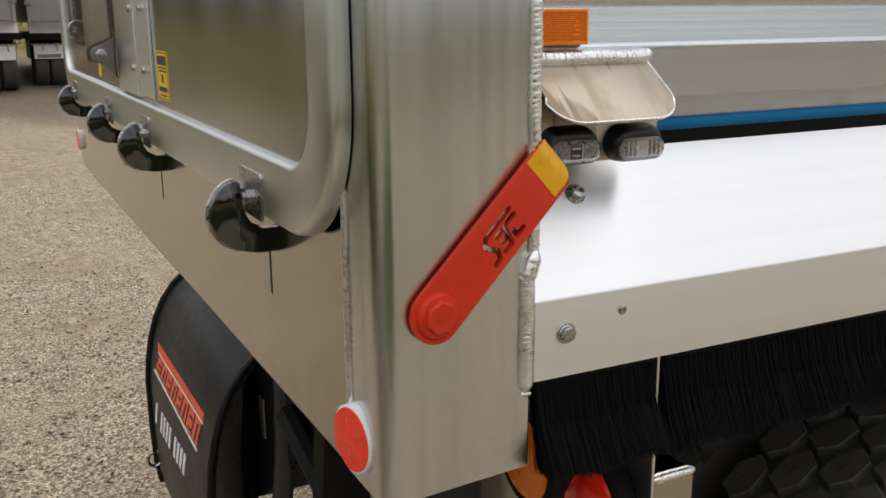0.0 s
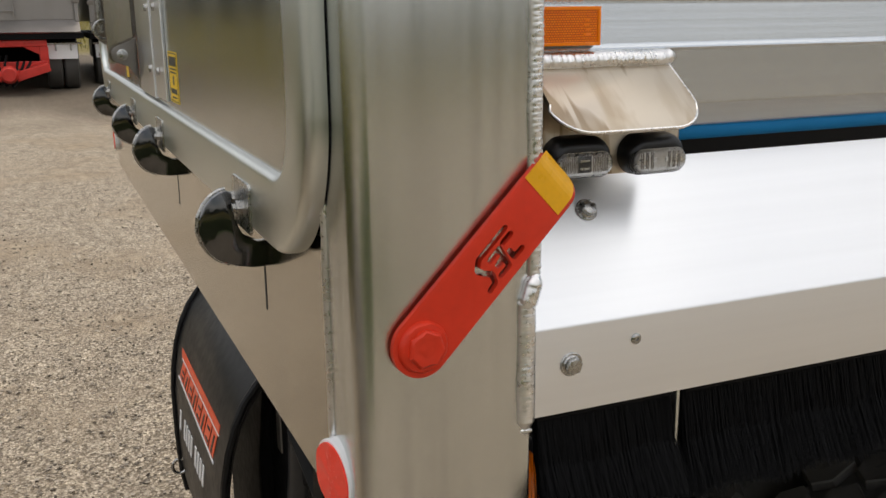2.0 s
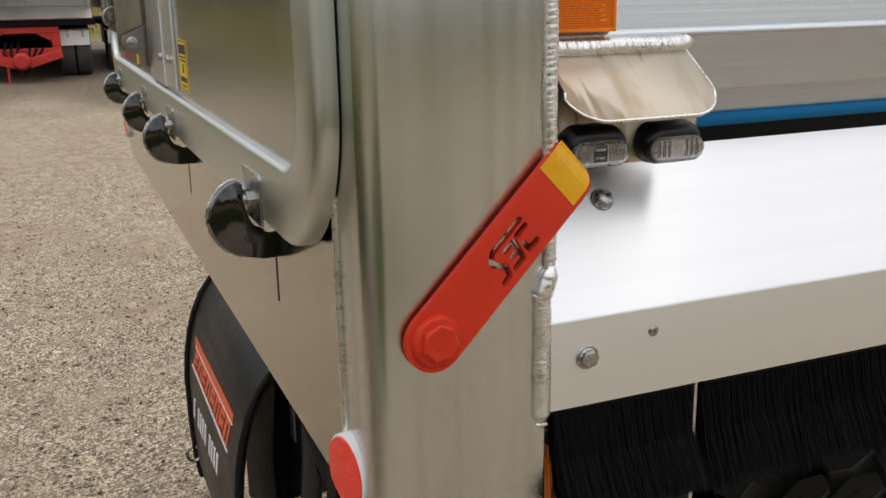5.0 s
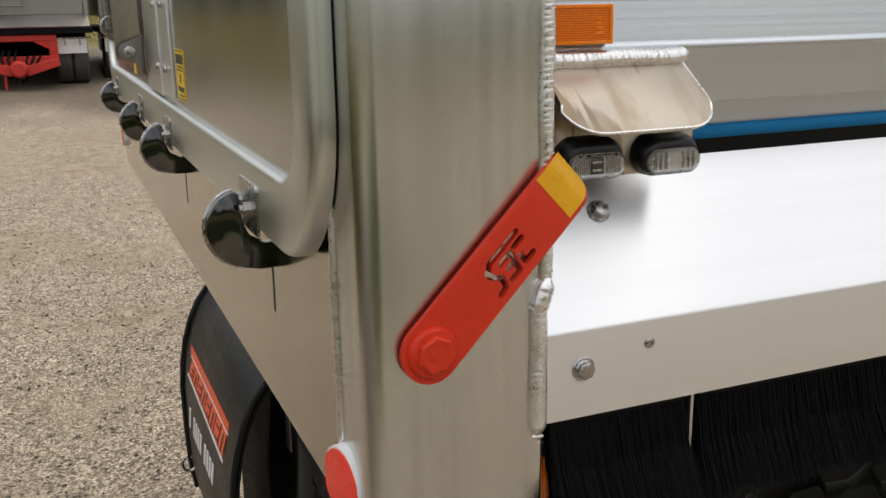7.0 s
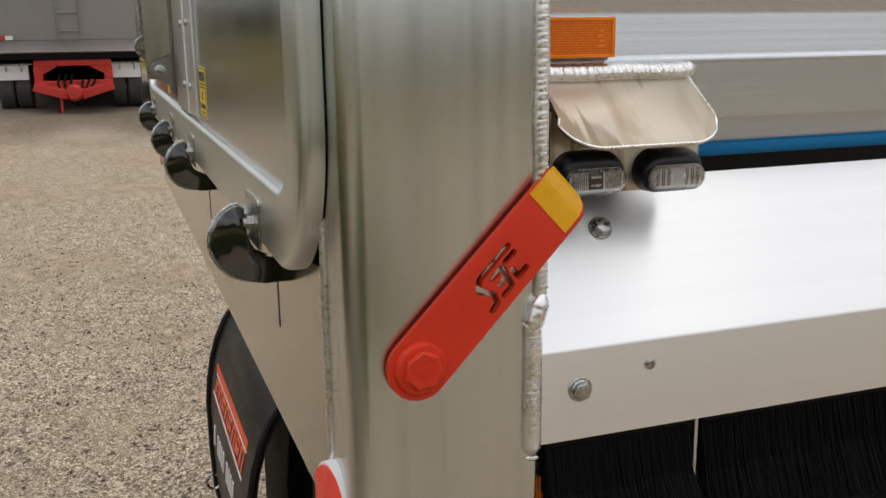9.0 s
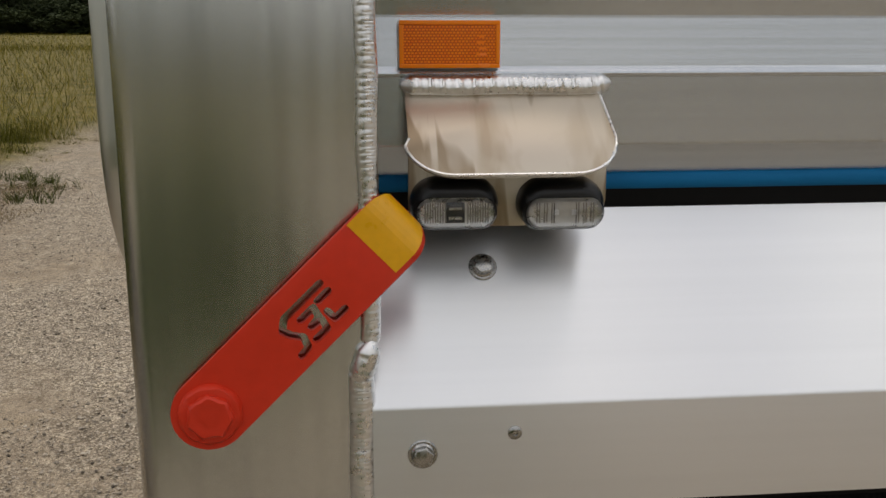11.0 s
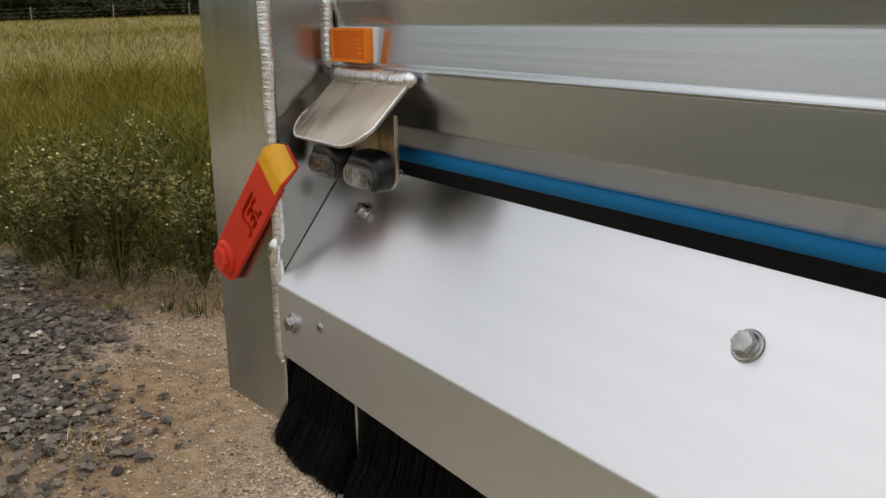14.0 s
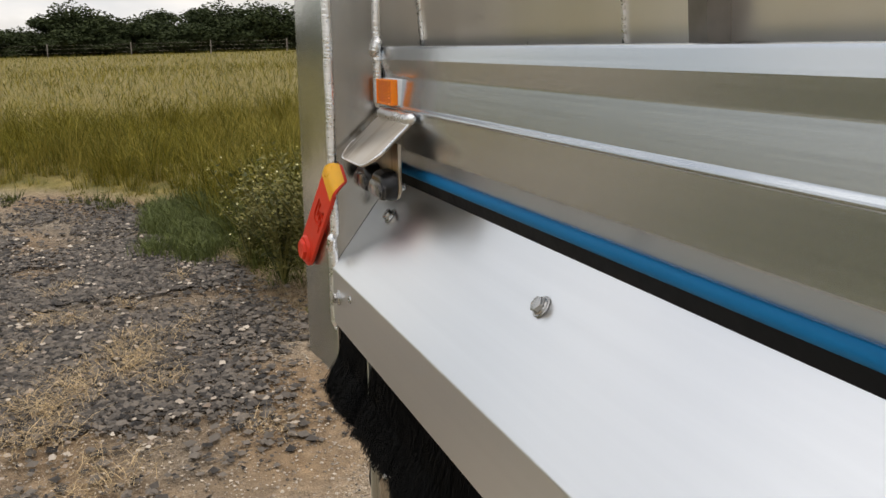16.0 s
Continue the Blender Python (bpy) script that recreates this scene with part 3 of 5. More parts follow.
tilt = math.degrees(slope)
bolt_mesh = None
for x, k in ((0.0945, 0.68), (0.6095, 0.67), (1.12, 0.67), (1.63, 0.67), (2.14, 0.67)):
    p = on_slope(x, k)
    b = moved(hex_bolt(0.0145, 0.0085, 0.0092, 0.0115), Matrix.Translation(p + normal * 0.0004) @ Matrix.Rotation(-(math.pi / 2 - slope), 4, "X"))
    part("bolt", b, zinc, apron, "plated flange bolt", True)
for x in (0.040, 1.05, 2.06):
    part("bolt", moved(hex_bolt(0.0145, 0.0085, 0.0092, 0.0115), Matrix.Translation((x, -0.0035, 1.4165))), zinc, apron, "", True)
for x in (0.111,):
    rv = lathe([(0.0056, 0), (0.0054, -0.0012), (0.0036, -0.0024), (0.0020, -0.0024), (0.0017, -0.0010)], "y", 20)
    part("rivet", moved(rv, Matrix.Translation((x, -0.0035, 1.431))), zinc, apron, "small blind rivet", True)

# ---------------------------------------------------------------- brushes under the skirt
def bristles(name, x0, x1, z0, z1, count, seed, fan_l=0.0, fan_r=0.0):
    rnd = np.random.RandomState(seed)
    verts, faces = [], []
    for i in range(count):
        u = rnd.rand()
        x = x0 + (x1 - x0) * u
        y = 0.010 + rnd.rand() * 0.014
        lean = -fan_l * max(0, 1 - u * 5) ** 2 + fan_r * max(0, 1 - (1 - u) * 6) ** 2 + rnd.randn() * 0.0035
        if rnd.rand() < 0.012:
            lean += rnd.randn() * 0.02
        zl = z0 + abs(rnd.randn()) * 0.006 + 0.004 * math.sin(x * 60)
        out = -0.016 - 0.026 * rnd.rand() + 0.002 * rnd.randn()
        w = 0.00030
        s = len(verts)
        for k, (zz, f) in enumerate(((z1, 0), ((z1 + zl) / 2, 0.35), (zl, 1))):
            cx, cy = x + lean * f, y + out * f
            ww = w * (1 - 0.4 * f)
            verts += [(cx - ww, cy, zz), (cx + ww, cy, zz), (cx, cy + ww * 1.7, zz)]
        for k in (0, 3):
            for a, b in ((0, 1), (1, 2), (2, 0)):
                faces.append((s + k + a, s + k + b, s + k + 3 + b, s + k + 3 + a))
    return raw(name, verts, faces, bristle_mat, None)


def brush(x0, x1, z0, count, seed, fan_l, fan_r):
    holder = part("skirt_brush", box(x0, x1, 0.006, 0.030, 1.360, 1.384, 0.001), black_rubber, trailer, "black nylon brush strip under the skirt")
    hair = bristles("bristles", x0, x1, z0, 1.362, count, seed, fan_l, fan_r)
    hair.parent = holder
    hair["kind"] = "stuff"
    part("backing", box(x0 + 0.006, x1 - 0.006, 0.018, 0.021, z0 + 0.030, 1.362), black_rubber, holder)


brush(0.0120, 0.164, 1.261, 10000, 11, -0.001, 0.003)
brush(0.180, 2.2, 1.257, 42000, 12, 0.003, 0.0)

bracket = part("skirt_bracket", box(0.168, 0.172, 0.004, 0.300, 0.80, 1.367, 0.001), alu_gate, trailer, "aluminium bracket plate below the skirt")
step = part("step_box", box(0.174, 0.236, 0.010, 0.42, 0.80, 1.212, 0.003), alu_rear, trailer, "aluminium box section")
part("weld_bead", weld((0.174, 0.011, 1.211), (0.237, 0.011, 1.211), 0.0065, 0.008, seed=14, out=(0, -1, 1)), alu_weld, step, "", True)

# ---------------------------------------------------------------- side reflector, visor and lamps
RZ = 1.7035
refl = part("side_reflector", prism(rounded(0.029, 0.107, RZ, RZ + 0.036, 0.003, 3), "y", 0.0762, 0.0685, 0.0008), orange_edge, trailer, "orange rectangular side reflector", True)
part("backing", prism(rounded(0.0282, 0.1078, RZ - 0.0006, RZ + 0.0366, 0.003, 3), "y", 0.0845, 0.0764, 0.0006), white_plastic, refl, "pale backing plate", True)
part("reflector_lens", prism(rounded(0.0322, 0.1038, RZ + 0.0032, RZ + 0.0328, 0.002, 3), "y", 0.0700, 0.0676), orange_lens, refl, "orange prismatic lens")
for a, b_, c, d in ((0.029, 0.107, RZ + 0.0326, RZ + 0.036), (0.029, 0.107, RZ, RZ + 0.0034), (0.029, 0.0324, RZ + 0.0034, RZ + 0.0326), (0.1036, 0.107, RZ + 0.0034, RZ + 0.0326)):
    part("reflector_edge", box(a, b_, 0.0664, 0.0690, c, d, 0.0007), orange_edge, refl)
for k in range(4):
    part("print_bar", box(0.0885 + 0.0022 * (k % 2), 0.0965 - 0.0018 * (k // 2), 0.0670, 0.0678, RZ + 0.0095 + 0.0045 * k, RZ + 0.0115 + 0.0045 * k), orange_edge, refl)

L, H = 0.153, math.hypot(0.068, 0.060)
outline = [(0.0, 0.0)] + [(0.002 - 0.006 * 0, -H + 0.034)] + arc(0.034, -H + 0.034, 0.036, 180, 270, 8)[1:] + arc(L - 0.030, -H + 0.034, 0.036, 270, 360, 8) + [(L, 0.0)]
visor_bm = prism(outline, "y", 0.0, 0.0045, 0.0008)
visor_bm = moved(visor_bm, Matrix.Translation((0.032, 0.074, 1.691)) @ Matrix.Rotation(-math.atan2(0.068, 0.060), 4, "X"))
visor = part("lamp_visor", visor_bm, alu_stained, trailer, "sloped stained aluminium lamp visor plate", True)
rim = [Matrix.Translation((0.032, 0.074, 1.691)) @ Matrix.Rotation(-math.atan2(0.068, 0.060), 4, "X") @ Vector((p, 0.0008, q)) for p, q in outline[1:]]
part("cut_edge", tube(rim, 0.0014, 6), alu_weld, visor, "bright sawn edge", True)
part("weld_bead", weld((0.030, 0.070, 1.690), (0.192, 0.070, 1.690), 0.0086, 0.0056, seed=21, out=(0, -1, 0.5)), alu_weld, visor, "", True)
part("weld_bead", weld((0.180, 0.068, 1.690), (0.196, 0.072, 1.692), 0.0085, 0.007, seed=22), alu_weld, visor, "", True)
plate_out = [(0.034, 1.658), (0.034, 1.600)] + arc(0.054, 1.602, 0.020, 180, 270, 6) + arc(0.170, 1.602, 0.020, 270, 360, 6) + [(0.190, 1.658)]
lamp_plate = part("lamp_plate", prism(plate_out, "y", 0.050, 0.0545, 0.0008), alu_stained, trailer, "aluminium lamp mounting plate", True)
part("bolt", moved(hex_bolt(0.008, 0.006, 0.005, 0.006), Matrix.Translation((0.184, 0.0545, 1.600)) @ Matrix.Rotation(math.pi, 4, "Z")), zinc, lamp_plate, "", True)


def pillow(x0, x1, z0, z1, r, rings, n=10):
    """A domed oval: the same rounded outline again and again, shrinking towards the viewer; rings are (y, inset)."""
    bm = bmesh.new()
    loops = []
    for y, inset in rings:
        rr = max(0.0012, r - inset)
        loops.append([bm.verts.new((p, y, q)) for p, q in rounded(x0 + inset, x1 - inset, z0 + inset, z1 - inset, rr, n)])
    for lo, hi in zip(loops, loops[1:]):
        for i in range(len(lo)):
            bm.faces.new((lo[i], lo[(i + 1) % len(lo)], hi[(i + 1) % len(lo)], hi[i]))
    bm.faces.new(loops[0])
    bm.faces.new(loops[-1][::-1])
    return bm


def marker_lamp(cx, cz, plain):
    body = part("marker_lamp", pillow(cx - 0.0345, cx + 0.0345, cz - 0.0205, cz + 0.0205, 0.0205, [(0.0505, 0), (0.0430, 0.0004), (0.0380, 0.0014), (0.0340, 0.0030), (0.0310, 0.0052), (0.0294, 0.0078), (0.0288, 0.0110)], 12), black_lamp, trailer, "oval clear marker lamp in black housing", True)
    part("reflector_pan", prism(rounded(cx - 0.0290, cx + 0.0290, cz - 0.0160, cz + 0.0065, 0.0100, 6), "y", 0.0290, 0.0276), lamp_silver, body, "silver lamp reflector")
    lens = pillow(cx - 0.0325, cx + 0.0325, cz - 0.0190, cz + 0.0085, 0.0135, [(0.0340, 0), (0.0300, 0.0010), (0.0272, 0.0026), (0.0252, 0.0050), (0.0242, 0.0082)], 8)
    part("lens", lens, clear_lens, body, "clear ribbed lens", True).visible_shadow = False
    for k in range(9):
        for s in (-1, 1):
            x = cx + s * (0.0085 + 0.0019 * k)
            if plain and k % 3 == 2:
                continue
            part("rib", box(x - 0.0004, x + 0.0004, 0.0268, 0.0277, cz - 0.0120, cz + 0.0030), dark_steel, body)
    if plain:
        for dx in (-0.009, 0.005):
            part("lamp_chip", box(cx + dx, cx + dx + 0.004, 0.0268, 0.0277, cz - 0.006, cz - 0.002), white_plastic, body)
    else:
        part("insert", box(cx - 0.008, cx + 0.006, 0.0266, 0.0277, cz - 0.0120, cz + 0.0032), black_plastic, body, "black insert")
        for dz in (-0.0095, -0.0025):
            part("print_bar", box(cx - 0.006, cx + 0.004, 0.0263, 0.0267, cz + dz, cz + dz + 0.0022), zinc, body)


marker_lamp(0.0690, 1.6020, False)
marker_lamp(0.1525, 1.6005, True)

# ---------------------------------------------------------------- red release lever
LEVER = math.radians(43.8)
HUB = Vector((-0.1163, 0.0, 1.4625))


def lever_frame():
    return Matrix.Translation(HUB) @ Matrix.Rotation(FACE, 4, "Z") @ Matrix.Rotation(-LEVER, 4, "Y")


def stroke(points, w):
    """A closed eight-sided cutter for each piece of a bent line, right through the lever."""
    out = []
    for p, q in zip(points, points[1:]):
        d = Vector((q[0] - p[0], q[1] - p[1]))
        a = math.degrees(math.atan2(d.y, d.x))
        ends = arc(q[0], q[1], w / 2, a - 90, a + 90, 3) + arc(p[0], p[1], w / 2, a + 90, a + 270, 3)
        out.append(prism(ends, "y", -0.008, -0.026))
    return out


def cut(bm, cutters):
    """The bmesh less the cutters."""
    temps = []
    for b in [bm] + cutters:
        bmesh.ops.recalc_face_normals(b, faces=b.faces)
        me = bpy.data.meshes.new("tmp")
        b.to_mesh(me)
        b.free()
        temps.append(new("tmp", me))
    for cutter in temps[1:]:
        mod = temps[0].modifiers.new("cut", "BOOLEAN")
        mod.operation, mod.solver, mod.object = "DIFFERENCE", "EXACT", cutter
    graph = bpy.context.evaluated_depsgraph_get()
    graph.update()
    done = temps[0].evaluated_get(graph)
    out = bmesh.new()
    me = done.to_mesh()
    out.from_mesh(me)
    done.to_mesh_clear()
    for ob in temps:
        me = ob.data
        bpy.data.objects.remove(ob)
        bpy.data.meshes.remove(me)
    return out


half, BACK, FRONT, FLAT = 0.0278, -0.0145, -0.0200, 0.181
blade = arc(0, 0, half, 90, 270, 20) + [(FLAT, -half), (FLAT, half)]
marks = ([(0.137, 0.013), (0.101, 0.013), (0.094, 0.008), (0.096, 0.002), (0.101, -0.004), (0.098, -0.011), (0.090, -0.012)],
         [(0.108, 0.005), (0.121, 0.005), (0.119, -0.002), (0.110, -0.003), (0.119, -0.004), (0.117, -0.011), (0.106, -0.011)],
         [(0.126, 0.006), (0.137, 0.006)], [(0.126, -0.003), (0.126, -0.010), (0.136, -0.010)])
slots = [c for m in marks for c in stroke([(0.073 + (p - 0.088) * 1.02, q * 1.15 - 0.0040) for p, q in m], 0.0058)]
bar = moved(cut(prism(blade, "y", BACK, FRONT, 0.0010), slots), lever_frame())
lever = part("release_lever", bar, red_paint, trailer, "red painted release lever, swung up", True)


def bow(r, y0, n=9, top=85):
    return [(FLAT + r * math.sin(radians(top * i / (n - 1))), y0 + r * (1 - math.cos(radians(top * i / (n - 1))))) for i in range(n)]


def nip(bm):
    """The curled end narrows as it turns in."""
    for v in bm.verts:
        v.co.z *= 1.0 - 0.46 * max(0.0, min(1.0, (v.co.y - FRONT) / 0.020)) ** 1.2
    return bm


curl = bow(0.0225, FRONT)
part("curled_tip", moved(nip(prism(curl + bow(0.0225 - (BACK - FRONT), BACK)[::-1], "z", -half, half, 0.0008)), lever_frame()), red_paint, lever, "", True)
band = curl[:8]
band_out = [(p[0] + 0.0005 * math.sin(radians(85 * i / 8)), p[1] - 0.0005 * math.cos(radians(85 * i / 8))) for i, p in enumerate(band)]
tape = prism([(0.166, FRONT), (0.166, FRONT - 0.0005)] + band_out + band[::-1], "z", -half + 0.0045, half - 0.0006)
part("tape_band", moved(nip(tape), lever_frame()), yellow_tape, lever, "yellow reflective tape")
hub = lathe([(0.0232, -0.0190), (0.0228, -0.0222), (0.0206, -0.0250), (0.0170, -0.0256), (0.0100, -0.0258)], "y", 40)
nut = lathe([(0.0176, -0.0250), (0.0172, -0.0285), (0.0150, -0.0306), (0.0090, -0.0300), (0.0040, -0.0300)], "y", 7)
bmesh.ops.subdivide_edges(nut, edges=nut.edges[:], cuts=2, use_grid_fill=True)
for bm_ in (hub, nut):
    for v in bm_.verts:
        v.co += Vector((1, 1, 1)) * (0.0009 * noise.noise(v.co * 170) + 0.0004 * noise.noise(v.co * 520))
cap = part("hub_cap", moved(hub, lever_frame()), red_paint, lever, "red painted pivot boss", True)
part("nut", moved(nut, lever_frame()), red_paint, cap, "lumpy painted-over nut", True)
part("pivot_shaft", lathe([(0.015, 0.010), (0.015, -0.0150)], "y", 20, HUB), red_paint, lever)

# ---------------------------------------------------------------- rear sill, tailgate and hooks
REAR = -0.1645
sill = part("rear_sill", box(REAR, REAR + 0.010, 0.050, 2.535, 1.272, 1.536, 0.001), alu_rear, trailer, "aluminium rear sill plate")
part("weld_bead", weld((REAR, 0.052, 1.536), (REAR, 0.125, 1.536), 0.005, 0.012, seed=31), alu_weld, sill, "", True)
far_post = part("corner_post", moved(prism([(x, -y) for x, y in section], "z", POST_BOT, POST_TOP), Matrix.Translation((0.009, 2.55, 0))), alu_post, trailer, "", True)
part("rear_header", box(REAR + 0.012, REAR + 0.06, 0.15, 2.40, 1.30, 2.45), dark_steel, trailer, "dark inner rear frame")


def ring_prism(outer_loop, inner_loop, x0, x1, bevel):
    """A flat frame between two loops of (y, z) with the same number of points."""
    bm = bmesh.new()
    n = len(outer_loop)
    o0 = [bm.verts.new((x0, *p)) for p in outer_loop]
    i0 = [bm.verts.new((x0, *p)) for p in inner_loop]
    o1 = [bm.verts.new((x1, *p)) for p in outer_loop]
    i1 = [bm.verts.new((x1, *p)) for p in inner_loop]
    for k in range(n):
        j = (k + 1) % n
        bm.faces.new((o0[k], o0[j], i0[j], i0[k]))
        bm.faces.new((o1[k], i1[k], i1[j], o1[j]))
        bm.faces.new((o0[k], o1[k], o1[j], o0[j]))
        bm.faces.new((i0[k], i0[j], i1[j], i1[k]))
    if bevel:
        edges = [bm.edges.get((loop[k], loop[(k + 1) % n])) for loop in (o0, i0) for k in range(n)]
        bmesh.ops.bevel(bm, geom=edges, offset=bevel, segments=4, affect="EDGES", profile=0.5)
    return bm


GATE = -0.206
tailgate = root("tailgate", "aluminium tailgate with tubular rounded frame", "")
tailgate.parent = trailer
tailgate.location = (0.0135, 0.018, -0.012)
o_loop = rounded(0.016, 2.50, 1.520, 2.48, 0.150, 14)
i_loop = rounded(0.087, 2.43, 1.5985, 2.40, 0.068, 14)
part("gate_frame", ring_prism(o_loop, i_loop, GATE, -0.1862, 0.0095), alu_gate, tailgate, "satin aluminium rounded gate frame", True)
part("gate_seal", ring_prism(rounded(0.0170, 2.499, 1.5215, 2.4785, 0.150, 14), rounded(0.11, 2.42, 1.61, 2.39, 0.03, 14), -0.1864, -0.1850, 0), black_rubber, tailgate, "black rubber gate seal")
part("gate_panel", box(-0.196, -0.193, 0.075, 2.44, 1.590, 2.41), alu_mirror, tailgate, "polished aluminium gate panel")
label_ = part("warning_label", box(-0.1966, -0.196, 0.820, 0.919, 1.611, 1.693), yellow_label, tailgate, "yellow warning label with black marks")
for y0, y1, z0, z1 in ((0.824, 0.915, 1.6895, 1.6910), (0.824, 0.915, 1.6130, 1.6145), (0.824, 0.826, 1.6145, 1.6895), (0.913, 0.915, 1.6145, 1.6895), (0.832, 0.907, 1.670, 1.685),
                       (0.836, 0.902, 1.6640, 1.6665), (0.836, 0.902, 1.6585, 1.6610), (0.862, 0.876, 1.640, 1.654), (0.836, 0.902, 1.6255, 1.6335), (0.842, 0.894, 1.6180, 1.6205)):
    part("print_bar", box(-0.1969, -0.1965, y0, y1, z0, z1), black_ink, label_)
part("warning_label", box(-0.1966, -0.196, 1.66, 1.71, 1.61, 1.66), yellow_label, tailgate)

guide = part("gate_guide", box(-0.201, -0.196, 0.945, 1.081, 1.607, 2.42, 0.001), alu_apron, tailgate, "pair of upright guide bars with bolts")
part("guide_leg", box(-0.203, -0.196, 1.089, 1.330, 1.603, 2.42, 0.001), alu_apron, guide)
for z in (1.655, 1.765, 1.875):
    for y in (1.010, 1.125):
        part("bolt", lathe([(0.0075, 0.0), (0.0075, -0.004), (0.0060, -0.0048)], "x", 6, (-0.202, y, z)), zinc, guide)
hinge_out = [(-0.204, 1.622), (-0.222, 1.650)] + arc(-0.236, 1.674, 0.019, 235, 95, 8) + [(-0.204, 1.708)]
hinge = part("hinge_bracket", prism(hinge_out, "y", 1.338, 1.346, 0.001), dark_steel, tailgate, "folded steel hinge bracket with bolt", True)
part("bolt", lathe([(0.0115, 1.339), (0.0115, 1.334), (0.0085, 1.333), (0.0085, 1.327), (0.004, 1.326)], "y", 24, (-0.234, 0, 1.674)), zinc, hinge, "", True)
part("gate_arm", prism([(-0.206, 1.655), (-0.258, 1.655), (-0.262, 2.40), (-0.206, 2.40)], "y", 1.380, 1.390, 0.001), alu_rear, tailgate, "flat upright gate arm plate")
part("gate_arm", prism(arc(-0.236, 1.715, 0.028, 200, 340, 10) + [(-0.208, 1.80), (-0.21, 2.40), (-0.255, 2.40), (-0.262, 1.80)], "y", 1.62, 1.63, 0.001), dark_steel, tailgate, "", True)
part("gate_rod", tube([(-0.255, 1.585, 2.40), (-0.256, 1.585, 1.80), (-0.254, 1.585, 1.715)], 0.006, 8), zinc, tailgate, "thin bright gate rod", True)
part("pivot_ring", ring_prism([(x, z) for x, z in arc(0.0, 1.722, 0.024, 0, 345, 23)], arc(0.0, 1.722, 0.0165, 0, 345, 23), 0.0, 0.02, 0.001), zinc, tailgate, "round steel pivot ring", True).matrix_local = Matrix.Translation((-0.250, 1.55, 0.0)) @ Matrix.Rotation(math.pi / 2, 4, "Z")


def gate_hook(y):
    """A curved black enamelled hook that grips the gate's lower edge, on its own plate."""
    py = y - 0.042
    plate = part("hook_plate", prism([(p, q) for p, q in rounded(py - 0.095, py - 0.002, 1.516, 1.572, 0.006, 4)], "x", GATE - 0.0025, GATE + 0.0005, 0.0006), zinc, tailgate, "zinc plate with two nuts")
    for dz, dy in ((0.0, -0.048), (0.004, -0.008)):
        part("nut", lathe([(0.0085, 0.0), (0.0085, -0.0055), (0.0052, -0.0060), (0.0052, -0.0095)], "x", 6, (GATE - 0.0025, py + dy, 1.540 + dz)), zinc, plate)
    outer_arc = [(-0.176, 1.456), (-0.192, 1.4565), (-0.209, 1.460), (-0.222, 1.4635), (-0.233, 1.469), (-0.242, 1.4775), (-0.2485, 1.489), (-0.2525, 1.503), (-0.2505, 1.519), (-0.244, 1.5325), (-0.235, 1.542), (-0.226, 1.5475), (-0.218, 1.549)]
    inner_arc = [(-0.2125, 1.5455), (-0.2120, 1.532), (-0.2110, 1.516), (-0.2085, 1.502), (-0.2025, 1.4925), (-0.195, 1.4885), (-0.186, 1.487), (-0.176, 1.487)]
    outer_arc, inner_arc = [(p + 0.0135, q - 0.006) for p, q in outer_arc], [(p + 0.0135, q - 0.006) for p, q in inner_arc]
    hook = part("gate_hook", prism(outer_arc + inner_arc, "y", y - 0.046, y - 0.030, 0.0025), black_gloss, trailer, "curved black enamelled tailgate hook", True)
    part("hook_rim", tube([(p, y - 0.035, q) for p, q in outer_arc[2:]], 0.0030, 8), zinc, hook, "bright plated rim", True)
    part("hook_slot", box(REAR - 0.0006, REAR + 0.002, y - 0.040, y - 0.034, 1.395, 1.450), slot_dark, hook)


for y in (0.392, 1.115, 1.590, 2.300):
    gate_hook(y)


def turn_to(at, swing):
    """The shift that keeps a place fixed when its object is turned about the world's z axis."""
    c, s = math.cos(swing), math.sin(swing)
    return at[0] - (c * at[0] - s * at[1]), at[1] - (s * at[0] + c * at[1])


def round_reflector(x, y, z, r, thick, swing=0.0):
    """A white-rimmed disc whose lens is cut into flat wedges."""
    at = (x, y, z)
    body = part("rear_reflector", lathe([(r, 0.0015), (r, 0.001 - thick), (r * 0.97, -thick)], "x", 48, at), white_plastic, trailer, "round red rear reflector with white rim", True)
    body.location.x, body.location.y = turn_to(at, swing)
    body.rotation_euler.z = swing
    bm = bmesh.new()
    mid = bm.verts.new((at[0] - thick - 0.0023, y, z))
    loop = []
    for k in range(48):
        a = 2 * math.pi * k / 48
        dip = 0.0010 * abs(((k / 4) % 2) - 1)
        loop.append([bm.verts.new((at[0] - w, y + r * 0.92 * math.cos(a), z + r * 0.92 * math.sin(a))) for w in (thick - 0.001, thick + 0.0019 - dip)])
    for k in range(48):
        p, q = loop[k], loop[(k + 1) % 48]
        bm.faces.new((p[0], q[0], q[1], p[1]))
        bm.faces.new((p[1], q[1], mid))
    part("lens", bm, red_lens, body, "red faceted lens")


round_reflector(POST_L, 0.047, 1.325, 0.0355, 0.0085, radians(9))
round_reflector(REAR, 2.50, 1.355, 0.0320, 0.010)

